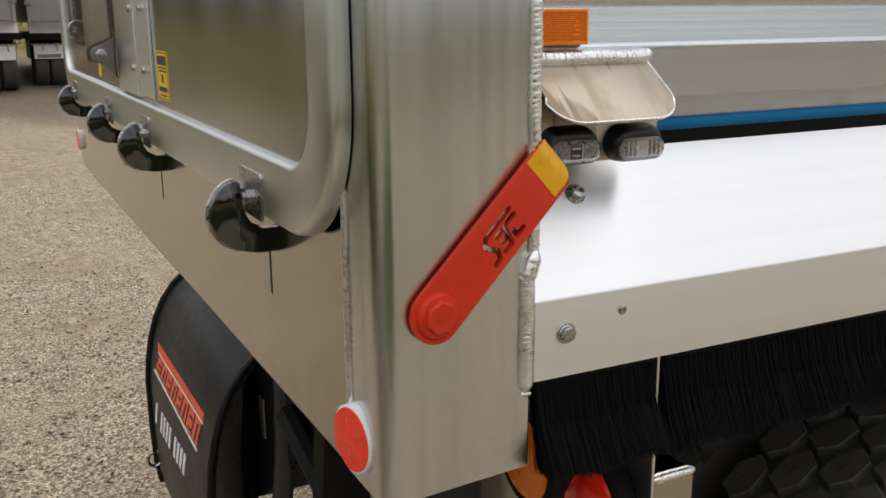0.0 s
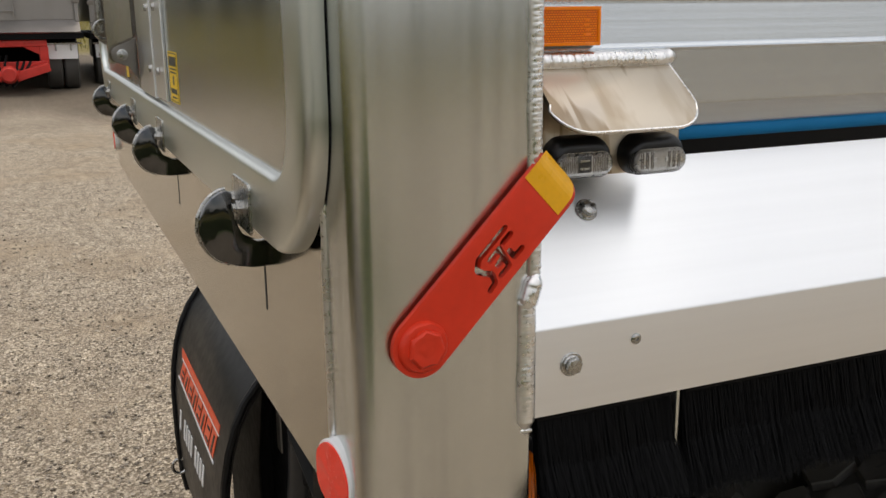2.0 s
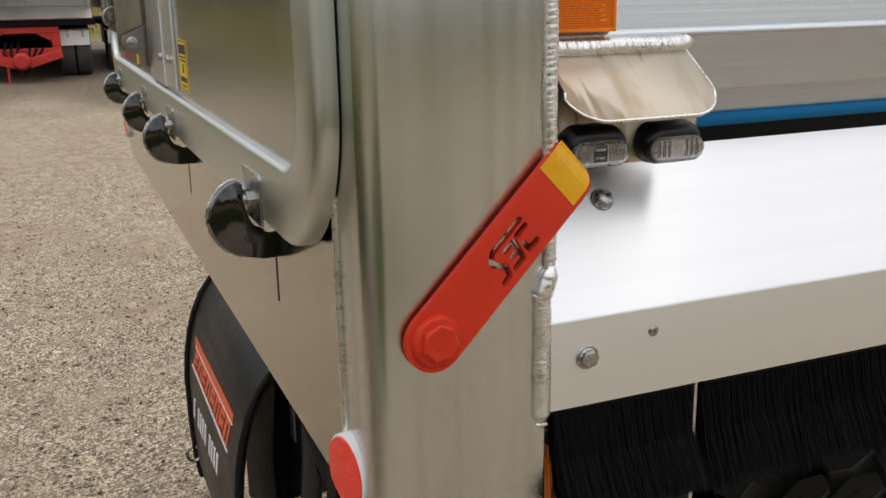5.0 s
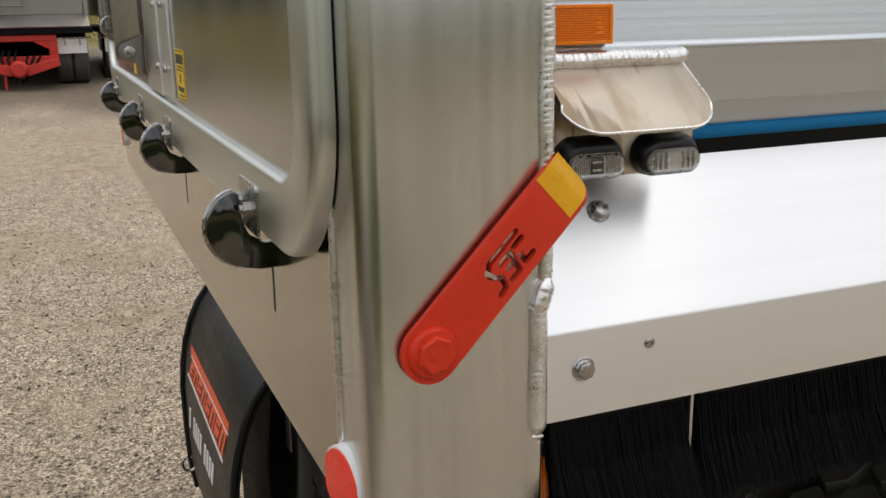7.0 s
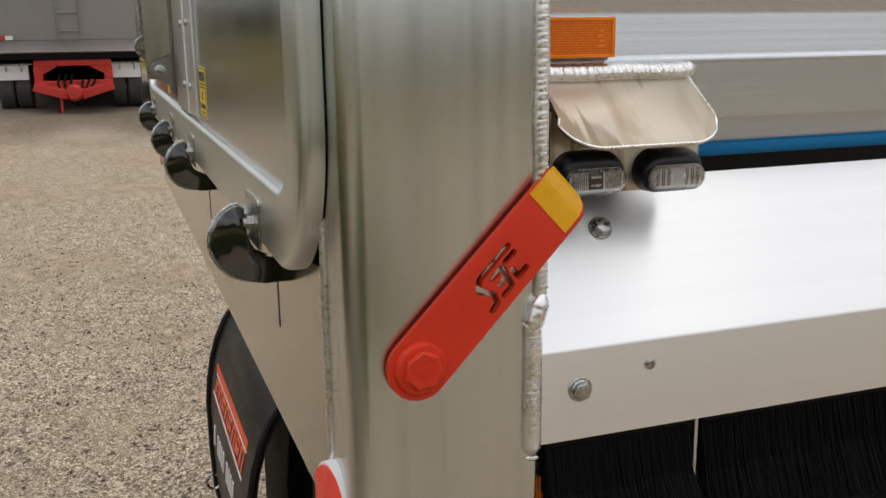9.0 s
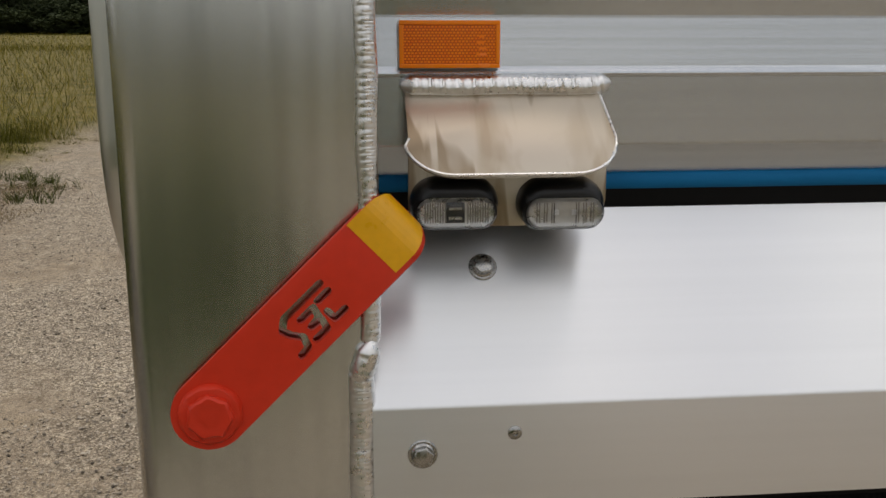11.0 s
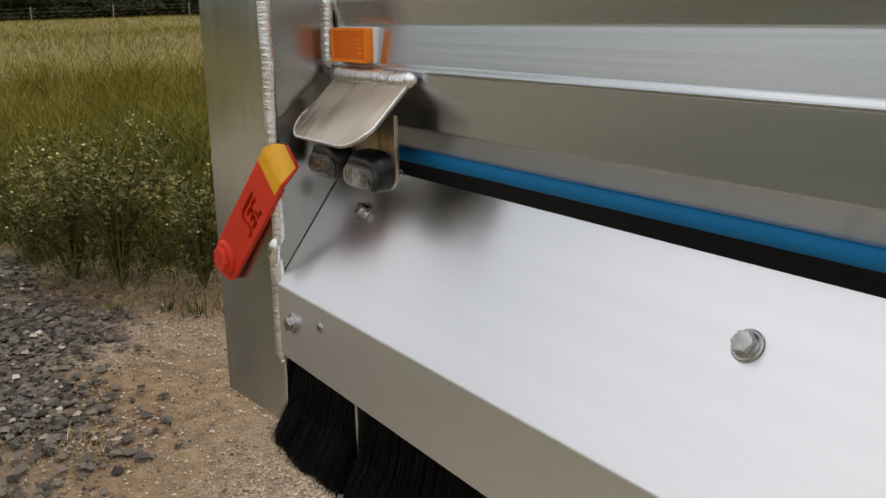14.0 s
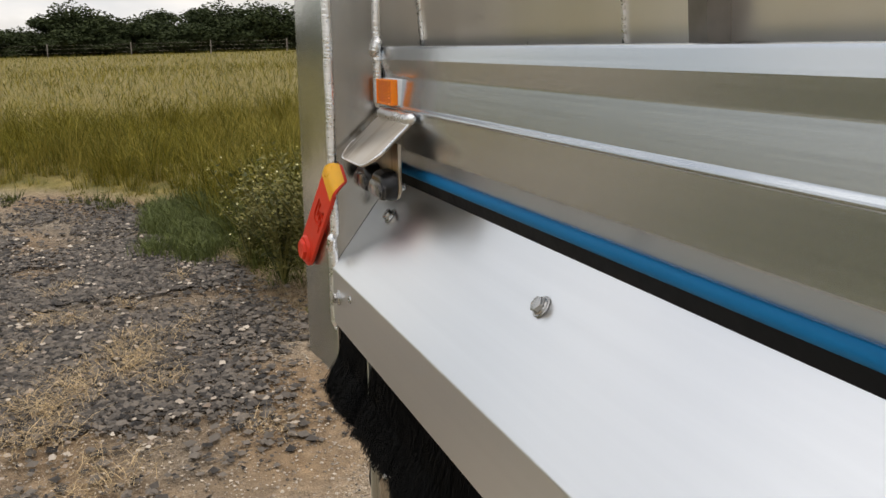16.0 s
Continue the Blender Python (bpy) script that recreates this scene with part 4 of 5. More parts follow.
# ---------------------------------------------------------------- under the body: mudguard, chassis, wheels, lamps
guard_prof = [(x + 0.0135, z) for x, z in [(-0.150, 0.56), (-0.160, 0.62), (-0.164, 0.72), (-0.164, 0.84), (-0.158, 0.900), (-0.148, 0.955), (-0.133, 1.005), (-0.112, 1.050), (-0.084, 1.087), (-0.048, 1.118), (-0.004, 1.145), (0.05, 1.168), (0.14, 1.190), (0.32, 1.205)]]
back_side = [(x + 0.008, z - 0.006) for x, z in guard_prof][::-1]
guard = part("mudguard", prism(guard_prof + back_side, "y", 0.900, 1.575, 0.002), guard_plastic, trailer, "black plastic mudguard with printed flap", True)
for y in (0.902, 1.575):
    part("lip", tube([(x - 0.002, y, z) for x, z in guard_prof], 0.008, 8), guard_plastic, guard, "", True)


def printed(name, points, material, proud, label=""):
    """A flat mark that follows the guard's curve; points are (y, z)."""
    gz, gx = [p[1] for p in guard_prof], [p[0] for p in guard_prof]
    bm = prism(points, "x", -proud, 0.0012)
    bmesh.ops.subdivide_edges(bm, edges=[e for e in bm.edges if abs(e.verts[0].co.z - e.verts[1].co.z) > 0.02], cuts=2)
    for v in bm.verts:
        v.co.x += float(np.interp(v.co.z, gz, gx)) - 0.0006
    return part(name, bm, material, guard, label)


printed("printed_mark", [(1.009, 0.967), (1.501, 0.965), (1.482, 0.950), (1.004, 0.952)], orange_print, 0.0010, "orange printed band over a row of block marks")
printed("print_line", [(1.003, 0.9495), (1.480, 0.9475), (1.480, 0.9455), (1.003, 0.9475)], white_ink, 0.0012)
for k in range(8):
    a0, a1 = 1.462 - 0.0575 * k, 1.462 - 0.0575 * k - 0.047
    z1, z0 = 0.9435 + 0.0005 * k, 0.9000 - 0.0014 * k
    printed("print_block", [(a1, z1), (a0, z1), (a0 + 0.022, z0), (a1 + 0.022, z0)], orange_print, 0.0010)
    m = (a0 + a1) / 2
    if k % 2:
        printed("print_bar", [(m - 0.006, z1 - 0.010), (m + 0.006, z1 - 0.010), (m + 0.024, z0 + 0.004), (m + 0.012, z0 + 0.004)], black_ink, 0.0016)
    else:
        printed("print_bar", [(m - 0.012, z1 - 0.016), (m + 0.016, z1 - 0.016), (m + 0.018, z1 - 0.022), (m - 0.010, z1 - 0.022)], black_ink, 0.0016)
        printed("print_bar", [(m - 0.006, z0 + 0.013), (m + 0.024, z0 + 0.013), (m + 0.026, z0 + 0.007), (m - 0.004, z0 + 0.007)], black_ink, 0.0016)
printed("print_line", [(1.030, 0.879), (1.505, 0.8915), (1.505, 0.8965), (1.030, 0.884)], white_ink, 0.0012)
for k in range(9):
    y = 1.480 - 0.0335 * k - (0.034 if k > 0 else 0) - (0.026 if k > 4 else 0)
    z = 0.818 + 0.0009 * k
    printed("print_bar", [(y - 0.019, z), (y, z), (y + 0.044, z - 0.066), (y + 0.025, z - 0.066)], white_ink, 0.0012)
part("shackle", tube([(-0.157 - 0.018 * math.sin(a), 1.545, 0.640 + 0.020 * math.cos(a)) for a in np.linspace(0.2, 5.9, 14)], 0.004, 8), zinc, guard, "bent zinc shackle", True)

chassis = part("chassis_beam", box(0.10, 3.3, 0.85, 0.95, 0.86, 1.14, 0.004), black_plastic, trailer, "black chassis rail")
part("chassis_beam", box(0.10, 3.3, 1.70, 1.80, 0.86, 1.14, 0.004), black_plastic, trailer)
part("cross_member", box(0.02, 0.10, 0.30, 2.30, 1.06, 1.20, 0.004), black_plastic, trailer, "black cross member")
part("front_wall", box(WALL_END, WALL_END + 0.05, 0.08, 2.47, 1.286, POST_TOP, 0.004), alu_sheet, trailer, "plain aluminium front wall")
part("far_side_wall", prism([(2.40, 1.60), (2.40, 1.784), (2.45, POST_TOP), (2.444, POST_TOP), (2.394, 1.784), (2.394, 1.60)], "x", 0.0, WALL_END), alu_sheet, trailer, "plain aluminium far side wall")
part("far_side_rail", prism([(2.55 - p, q) for p, q in profile], "x", 0.001, WALL_END), alu_side, trailer, "", True)
part("far_apron", prism([(2.55 - p, q) for p, q in outer + inner], "x", -0.001, WALL_END), alu_apron, trailer, "", True)
part("body_floor", box(-0.150, 3.4, 0.16, 2.39, 1.25, 1.285), dark_steel, trailer, "dark body floor")
part("air_pipe", tube([(-0.02, 0.80, 1.2), (-0.03, 0.80, 0.95), (-0.05, 0.82, 0.70), (0.10, 0.86, 0.55)], 0.020, 10), black_plastic, trailer, "", True)
inner_guard = part("inner_guard", prism([(1.55, 1.16), (1.55, 0.48), (1.139, 0.69), (0.96, 0.79), (0.83, 0.885), (0.755, 0.945), (0.728, 0.985), (0.726, 1.025), (0.66, 1.068), (0.55, 1.095), (0.42, 1.10), (0.40, 1.25)], "x", -0.03, 0.30, 0.012), black_rubber, trailer, "black moulded inner guard")
part("clip", box(-0.034, -0.029, 0.925, 0.955, 0.925, 1.010, 0.002), far_alu, inner_guard, "bright narrow slot clip")
part("brace", tube([(-0.05, 0.70, 1.07), (-0.05, 0.44, 1.00)], 0.022, 8), black_rubber, inner_guard, "black diagonal brace", True)
part("brace", tube([(-0.08, 0.33, 1.26), (-0.08, 0.40, 0.85)], 0.040, 8), black_rubber, inner_guard, "", True)
part("hose", tube([(-0.02, 1.02, 1.10), (-0.04, 1.04, 0.85), (-0.03, 1.08, 0.60)], 0.016, 8), black_rubber, inner_guard, "", True)


def tail_lamp(c, r, material, label):
    """A round lamp that looks to the rear."""
    body = part("tail_lamp", lathe([(r * 0.80, 0.040), (r * 1.08, 0.022), (r * 1.20, 0.006), (r * 1.20, -0.002), (r * 1.12, -0.006), (r, -0.006), (r, 0.0)], "x", 40, c), black_rubber, trailer, label, True)
    part("lens", lathe([(r * 0.99, 0.004), (r * 0.985, -0.004), (r * 0.90, -0.008), (r * 0.5, -0.012), (0.002, -0.013)], "x", 40, c), material, body, "", True)


tail_lamp((0.066, 0.108, 1.222), 0.0520, lamp_orange, "round orange lamp in a black rim")
tail_lamp((0.136, 0.075, 1.165), 0.0540, red_lens, "round red lamp in a black rim")


def wheel(cx, y0, y1, cz, r):
    """A tyre with blocks of tread round a steel rim."""
    cy = (y0 + y1) / 2
    hw = (y1 - y0) / 2
    tyre = part("wheel", lathe([(r * 0.56, y0 + 0.03), (r * 0.62, y0 + 0.005), (r * 0.86, y0), (r * 0.955, y0 + 0.018), (r * 0.968, y0 + 0.04), (r * 0.968, y1 - 0.04), (r * 0.955, y1 - 0.018), (r * 0.86, y1), (r * 0.56, y1 - 0.03)], "y", 72, (cx, 0, cz)), tyre_rubber, trailer, "black truck tyre with deep block tread", True)
    rim = part("rim", lathe([(r * 0.55, y0 + 0.05), (r * 0.55, y1 - 0.05)], "y", 40, (cx, 0, cz)), zinc, tyre, "steel rim", True)
    verts, faces, slots, slot_faces = [], [], [], []
    n = 32
    for row in range(4):
        yc, wd = cy + hw * (-0.735 + 0.49 * row), hw * 0.225
        for i in range(n):
            a0 = 2 * math.pi * (i + 0.5 * (row % 2)) / n
            da = 2 * math.pi / n * 0.53
            ring = [(-1.0, 0.15), (-0.62, -1), (0.38, -1), (0.88, -0.15), (0.62, 1), (-0.38, 1)]
            s = len(verts)
            for rr, sh in ((r * 0.958, 1.0), (r * 0.996, 0.93), (r, 0.88)):
                for u, v in ring:
                    a = a0 + da * u * sh
                    verts.append((cx + rr * math.cos(a), yc + wd * v * sh, cz + rr * math.sin(a)))
            faces.append(tuple(s + 12 + k for k in range(6)))
            for lv in (0, 6):
                for k in range(6):
                    faces.append((s + lv + k, s + lv + (k + 1) % 6, s + lv + 6 + (k + 1) % 6, s + lv + 6 + k))
            s = len(slots)
            for u, v in ((-0.22, -0.18), (0.22, 0.02), (0.22, 0.18), (-0.22, -0.02)):
                a = a0 + da * u
                slots.append((cx + (r + 0.0008) * math.cos(a), yc + wd * v, cz + (r + 0.0008) * math.sin(a)))
            slot_faces.append((s, s + 1, s + 2, s + 3))
    tread = raw("tread", verts, faces, tyre_rubber, tyre)
    tread["kind"] = "stuff"
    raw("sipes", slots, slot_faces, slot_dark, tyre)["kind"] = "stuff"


wheel(0.98, 0.10, 0.37, 0.55, 0.525)
wheel(0.98, 0.42, 0.69, 0.55, 0.525)
wheel(0.98, 1.74, 2.01, 0.58, 0.525)
wheel(0.98, 2.06, 2.33, 0.58, 0.525)
part("axle", lathe([(0.06, 0.4), (0.06, 2.2)], "y", 16, (0.98, 0, 0.57)), black_plastic, trailer)


# ---------------------------------------------------------------- parked trailers farther off
def parked_trailer(x0, x1, y, red):
    """A tipper seen end on: body, sloping chute lip, chassis end with drawbar, mudflaps and twin tyres."""
    z = ground_z((x0 + x1) / 2, y)
    w = x1 - x0
    t = root("parked_trailer", "silver tipper trailer on red chassis, parked on the gravel" if red else "silver tipper trailer with white mudflaps, parked on the gravel", "trailer", (x0, y, z), "parked trailers")
    part("tipper_body", prism([(0.05, 1.16), (w - 0.05, 1.16), (w - 0.02, 3.1), (0.02, 3.1)], "y", 0.0, 6.0, 0.02), far_alu, t, "weathered aluminium tipper body")
    part("chute_lip", prism([(-0.30, 0.975), (-0.28, 0.955), (0.05, 1.10), (0.05, 1.17), (0.0, 1.17)], "x", 0.0, w, 0.004), far_alu, t, "sloping chute lip")
    part("body_edge", box(-0.04, w + 0.04, -0.26, 6.0, 0.86, 0.952), black_rubber, t, "black rear cross beam")
    for x in (0.0, w - 0.06):
        post_ = part("corner_post", box(x, x + 0.06, -0.05, 0.02, 1.14, 3.1, 0.008), far_alu, t)
        part("latch", box(x - 0.03, x + 0.09, -0.09, -0.04, 1.45, 1.52, 0.006), dark_steel, post_)
    if red:
        lx = w * 0.44
        ladder = part("ladder", tube([(lx, -0.09, 1.22), (lx, -0.09, 3.1)], 0.016, 8), far_alu, t, "round-bar access ladder")
        part("rail", tube([(lx + 0.36, -0.09, 1.22), (lx + 0.36, -0.09, 3.1)], 0.016, 8), far_alu, ladder)
        for k in range(6):
            part("rung", tube([(lx, -0.09, 1.32 + 0.30 * k), (lx + 0.36, -0.09, 1.32 + 0.30 * k)], 0.013, 8), far_alu, ladder)
        mid = w * 0.52
        frame_ = part("chassis_frame", box(mid - 0.62, mid + 0.62, -0.20, -0.06, 0.74, 0.85, 0.012), chassis_red, t, "red painted chassis end")
        for sgn in (-1, 1):
            part("chassis_beam", box(mid + sgn * 0.56 - 0.07, mid + sgn * 0.56 + 0.07, -0.19, 5.5, 0.34, 0.745, 0.012), chassis_red, frame_)
            part("gusset", prism([(mid + sgn * 0.50, 0.742), (mid + sgn * 0.24, 0.742), (mid + sgn * 0.50, 0.60)], "y", -0.18, -0.10, 0.004), chassis_red, frame_)
            part("drawbar_arm", prism([(mid + sgn * 0.64, 0.36), (mid + sgn * 0.60, 0.48), (mid + sgn * 0.12, 0.36), (mid + sgn * 0.12, 0.20)], "y", -0.75, -0.12, 0.01), chassis_red, frame_)
        part("cross_beam", box(mid - 0.60, mid + 0.60, -0.22, -0.10, 0.38, 0.50, 0.012), chassis_red, frame_)
        part("coupling", lathe([(0.10, -0.90), (0.14, -0.84), (0.14, -0.70), (0.09, -0.60)], "y", 20, (mid, 0, 0.32)), chassis_red, frame_, "", True)
        for k in range(3):
            o = 0.10 * k
            part("air_hose", tube([(mid - 0.22 + o, -0.22, 0.60), (mid - 0.26 + o, -0.42, 0.46), (mid - 0.16 + o, -0.60, 0.16 - 0.03 * k), (mid + 0.08 + o * 0.5, -0.62, 0.26), (mid + 0.14 + o, -0.4, 0.50)], 0.022, 8), black_rubber, t, "", True)
        part("strap", box(mid - 0.24, mid - 0.20, -0.66, -0.64, -0.05, 0.24), chassis_red, t, "hanging red strap")
        part("reflector_plate", box(0.07, 0.24, -0.062, -0.052, 1.18, 1.25), chassis_red, t)
        part("reflector_plate", box(0.245, 0.36, -0.062, -0.052, 1.18, 1.25), white_ink, t)
    # added black box: the shade between beam and tyres as a solid
    part("underbody_shade", box(w * 0.10, w * 0.90, 1.3, 5.6, 0.36, 0.86, 0.02), black_rubber, t, "black box standing in for the shade under the body")
    for s in (0, 1):
        a = 0.05 if s == 0 else w - 0.57
        flap = part("mudflap", box(a, a + 0.50, -0.06, -0.04, 0.52, 0.76, 0.004), white_plastic, t, "white mudflap")
        part("rail", tube([(a - 0.04, -0.075, 0.78), (a + 0.58, -0.075, 0.78)], 0.016, 8), zinc, flap)
        for k in (0.14, 0.38):
            part("hinge", box(a + k, a + k + 0.03, -0.085, -0.055, 0.66, 0.78, 0.003), zinc, flap)
        if not red:
            part("print_bar", box(a + 0.05, a + 0.45, -0.067, -0.061, 0.54, 0.60), dark_steel, flap)
        for k in range(2):
            wx = a - 0.01 + 0.275 * k
            part("tyre", lathe([(0.26, wx + 0.02), (0.42, wx), (0.455, wx + 0.03), (0.455, wx + 0.22), (0.42, wx + 0.25), (0.26, wx + 0.23)], "x", 36, (0, 0.45, 0.445)), tyre_rubber, t, "", True)
    return t


parked_trailer(-2.02, 0.41, 17.0, True)
parked_trailer(0.64, 3.05, 18.0, False)


# ---------------------------------------------------------------- loose stones, grass, weeds
def stones(name, pos, size, flat, material, label, seed):
    """Many small uneven stones as one mesh."""
    rnd = np.random.RandomState(seed)
    n = len(pos)
    base = np.array([(1, 0, 0), (0, 1, 0), (-1, 0, 0), (0, -1, 0), (0, 0, 1), (0, 0, -1)], float)
    tri = np.array([(0, 1, 4), (1, 2, 4), (2, 3, 4), (3, 0, 4), (1, 0, 5), (2, 1, 5), (3, 2, 5), (0, 3, 5)])
    v = base[None] * (0.65 + 0.7 * rnd.rand(n, 6, 1)) * size[:, None, None]
    v[:, :4, 2] += (rnd.rand(n, 4) - 0.5) * size[:, None] * 0.7
    v[:, 4, :2] += (rnd.rand(n, 2) - 0.5) * size[:, None]
    v[:, :, 2] *= flat
    a = rnd.rand(n) * 6.283
    c, s = np.cos(a)[:, None], np.sin(a)[:, None]
    x, y = v[:, :, 0] * c - v[:, :, 1] * s, v[:, :, 0] * s + v[:, :, 1] * c
    v = np.stack([x * 1.25, y, v[:, :, 2]], -1) + pos[:, None]
    f = (tri[None] + 6 * np.arange(n)[:, None, None]).reshape(-1, 3)
    ob = raw(name, v.reshape(-1, 3).tolist(), f.tolist(), material)
    return tagged(ob, label, "stones", kind="stuff")


def scatter(rnd, n, x0, x1, y0, y1):
    return rnd.uniform(x0, x1, n), rnd.uniform(y0, y1, n)


rnd = np.random.RandomState(5)
x, y = scatter(rnd, 260000, -9.5, 0.8, -3.5, 9.0)
near_w = np.exp(-((x + 2) / 4.5) ** 2 - (np.maximum(y - 1, 0) / 5) ** 2)
keep = (in_grass(x, y) < 0.05) & (rnd.rand(len(x)) < near_w)
x, y = x[keep], y[keep]
size = 0.0024 + 0.0075 * rnd.rand(len(x)) ** 3.5
stones("loose_gravel", np.stack([x, y, ground_z(x, y) + 0.006], -1), size, 0.6, pebble_mat, "loose tan and grey gravel chips", 6)

x, y = -4.9 + rnd.randn(85000) * 2.3, -0.65 + rnd.randn(85000) * 0.85
bare = np.array([noise.noise((a * 1.3, c * 1.6, 5)) for a, c in zip(x, y)])
keep = (in_grass(x, y) < -0.1) & (x + 0.9 * bare + 0.30 * rnd.randn(len(x)) < -2.55) & (rnd.rand(len(x)) < np.clip(0.75 + 1.9 * bare, 0.08, 1)) & (y + 0.16 * rnd.randn(len(x)) < 0.85 - 0.42 * np.clip((x + 4.4) / 1.0, 0, 1))
x, y = x[keep], y[keep]
size = 0.006 + 0.028 * rnd.rand(len(x)) ** 3
stones("slate_chips", np.stack([x, y, ground_z(x, y) + 0.012 + 0.012 * rnd.rand(len(x))], -1), size, 0.38, slate_mat, "broken grey slate chips on the ground", 7)


x, y = scatter(rnd, 700, -8.0, -2.6, -2.2, 0.5)
size = 0.009 + 0.016 * rnd.rand(len(x)) ** 2
stones("pale_stones", np.stack([x, y, ground_z(x, y) + 0.028], -1), size, 0.5, pale_mat, "pale cream and pinkish stones among the slate", 8)


def blades(name, x, y, height, width, material, label, category, seed, lean=0.45, lift=-0.02, out=None):
    """Grass blades: bent strips of two pieces."""
    rnd = np.random.RandomState(seed)
    n = len(x)
    inside = in_grass(x, y)
    near = np.clip(1 - np.hypot(x, y) / 60, 0, 1)
    z = ground_z(x, y) + 0.10 * np.clip(inside / 1.2, 0, 1) * near + lift
    a, b = rnd.rand(n) * 6.283, rnd.rand(n) * 6.283
    dx, dy = np.cos(a) * width / 2, np.sin(a) * width / 2
    k = lean * (0.3 + rnd.rand(n)) * height
    if out is not None:
        b = out + 0.5 * (b - 3.14) * 0.5
    bx, by = np.cos(b) * k, np.sin(b) * k
    p = np.stack([x, y, z], -1)
    w = np.stack([dx, dy, 0 * dx], -1)
    mid = p + np.stack([bx * 0.3, by * 0.3, height * 0.58], -1)
    top = p + np.stack([bx, by, height * (0.82 + 0.18 * rnd.rand(n))], -1)
    v = np.stack([p - w, p + w, mid - w * 0.8, mid + w * 0.8, top], 1)
    s = 5 * np.arange(n)
    faces = [tuple(q) for q in np.stack([s, s + 1, s + 3, s + 2], -1).tolist()] + [tuple(q) for q in np.stack([s + 2, s + 3, s + 4], -1).tolist()]
    ob = raw(name, v.reshape(-1, 3).tolist(), faces, material)
    return tagged(ob, label, category, kind="stuff")


def field(n, x0, x1, y0, y1, seed, margin=0.0):
    r = np.random.RandomState(seed)
    x, y = scatter(r, n, x0, x1, y0, y1)
    k = in_grass(x, y) + 0.5 * (r.rand(n) - 0.5) > margin
    return x[k], y[k], r


def tufts(count, per, x0, x1, y0, y1, seed, spread_, margin):
    """Places of blades that spring from shared roots, with the way each one leans."""
    cx, cy, r = field(count, x0, x1, y0, y1, seed, margin)
    d = np.hypot(cx - 0.5, cy)
    keep = r.rand(len(cx)) < np.clip((8.0 / np.maximum(d, 1)) ** 1.3, 0, 1)
    cx, cy = cx[keep], cy[keep]
    size = 0.5 + r.rand(len(cx))
    k = np.repeat(np.arange(len(cx)), per)
    a = r.rand(len(k)) * 6.283
    rad = spread_ * np.sqrt(r.rand(len(k))) * size[k]
    return cx[k] + rad * np.cos(a), cy[k] + rad * np.sin(a), a, size[k], r


x, y, way, size, r = tufts(7000, 42, -17, -2.4, -3, 12, 21, 0.10, 0.05)
inside = np.clip(in_grass(x, y) / 1.3, 0.12, 1)
tuft = np.array([noise.noise((a * 0.8, c * 0.8, 3)) for a, c in zip(x, y)])
h = (0.16 + 0.42 * r.rand(len(x))) * inside * (1 + 0.7 * tuft) * size
dry = x + 1.2 * tuft < -7.2
wide = 0.003 + 0.004 * r.rand(len(x))
h = np.clip(h, 0.03, 0.85)
blades("long_grass", x[~dry], y[~dry], h[~dry], wide[~dry], bank_mat, "long green and dry grass on the bank", "grass", 22, 0.75, -0.02, way[~dry])
blades("dry_grass", x[dry], y[dry], h[dry], wide[dry], grass_mat, "long dry yellow grass at the field's edge", "grass", 19, 0.75, -0.02, way[dry])

x, y, r = field(60000, -7, -2.4, -0.2, 9, 23)
keep = (np.array([noise.noise((a * 1.1, b * 1.1, 9)) for a, b in zip(x, y)]) > 0.02) | (in_grass(x, y) < 0.8)
x, y = x[keep], y[keep]
h = (0.10 + 0.30 * r.rand(len(x))) * np.clip(in_grass(x, y) / 0.8, 0.2, 1)
blades("green_grass", x, y, h, 0.005 + 0.005 * r.rand(len(x)), green_mat, "green grass along the gravel edge", "grass", 24, 0.9)

x, y, way, size, r = tufts(5200, 26, -11, -2.3, -2.0, 9, 35, 0.06, -0.75)
keep = (in_grass(x, y) < 0.5) & (np.array([noise.noise((a * 1.7, c * 1.7, 12)) for a, c in zip(x, y)]) > 0.05)
x, y, way, size = x[keep], y[keep], way[keep], size[keep]
blades("edge_grass", x, y, (0.04 + 0.10 * r.rand(len(x))) * size, 0.004 + 0.003 * r.rand(len(x)), green_mat, "short green grass creeping over the gravel", "grass", 36, 1.0, 0.0, way)

# dead brown thatch at the foot of the bank
r = np.random.RandomState(83)
x, y = scatter(r, 170000, -7.0, -2.0, 0.4, 8.5)
edge = in_grass(x, y) + 0.16 * r.randn(len(x))
keep = (edge > -0.75) & (edge < 0.12) & (np.array([noise.noise((a * 1.6, c * 1.6, 21)) for a, c in zip(x, y)]) + 0.25 * r.rand(len(x)) > -0.05)
x, y = x[keep], y[keep]
blades("thatch", x, y, 0.012 + 0.045 * r.rand(len(x)) ** 2, 0.0030 + 0.002 * r.rand(len(x)), thatch_mat, "dead brown grass stems at the foot of the bank", "grass", 84, 2.5, 0.012)

# green patches that creep over the slate
r = np.random.RandomState(95)
cx, cy = np.concatenate([-7.0 + 0.7 * r.randn(26), r.uniform(-8.5, -6.6, 22)]), np.concatenate([0.25 + 0.16 * r.randn(26), r.uniform(0.05, 0.5, 22)])
cx = np.minimum(cx, -6.2 - 0.5 * r.rand(len(cx)))
k = r.randint(0, len(cx), 18000)
x, y = cx[k] + 0.13 * r.randn(18000), cy[k] + 0.07 * r.randn(18000)
blades("slate_grass", x, y, 0.05 + 0.13 * r.rand(18000), 0.005 + 0.003 * r.rand(18000), fresh_mat, "green grass patches on the slate chips", "grass", 96, 0.8, 0.0)

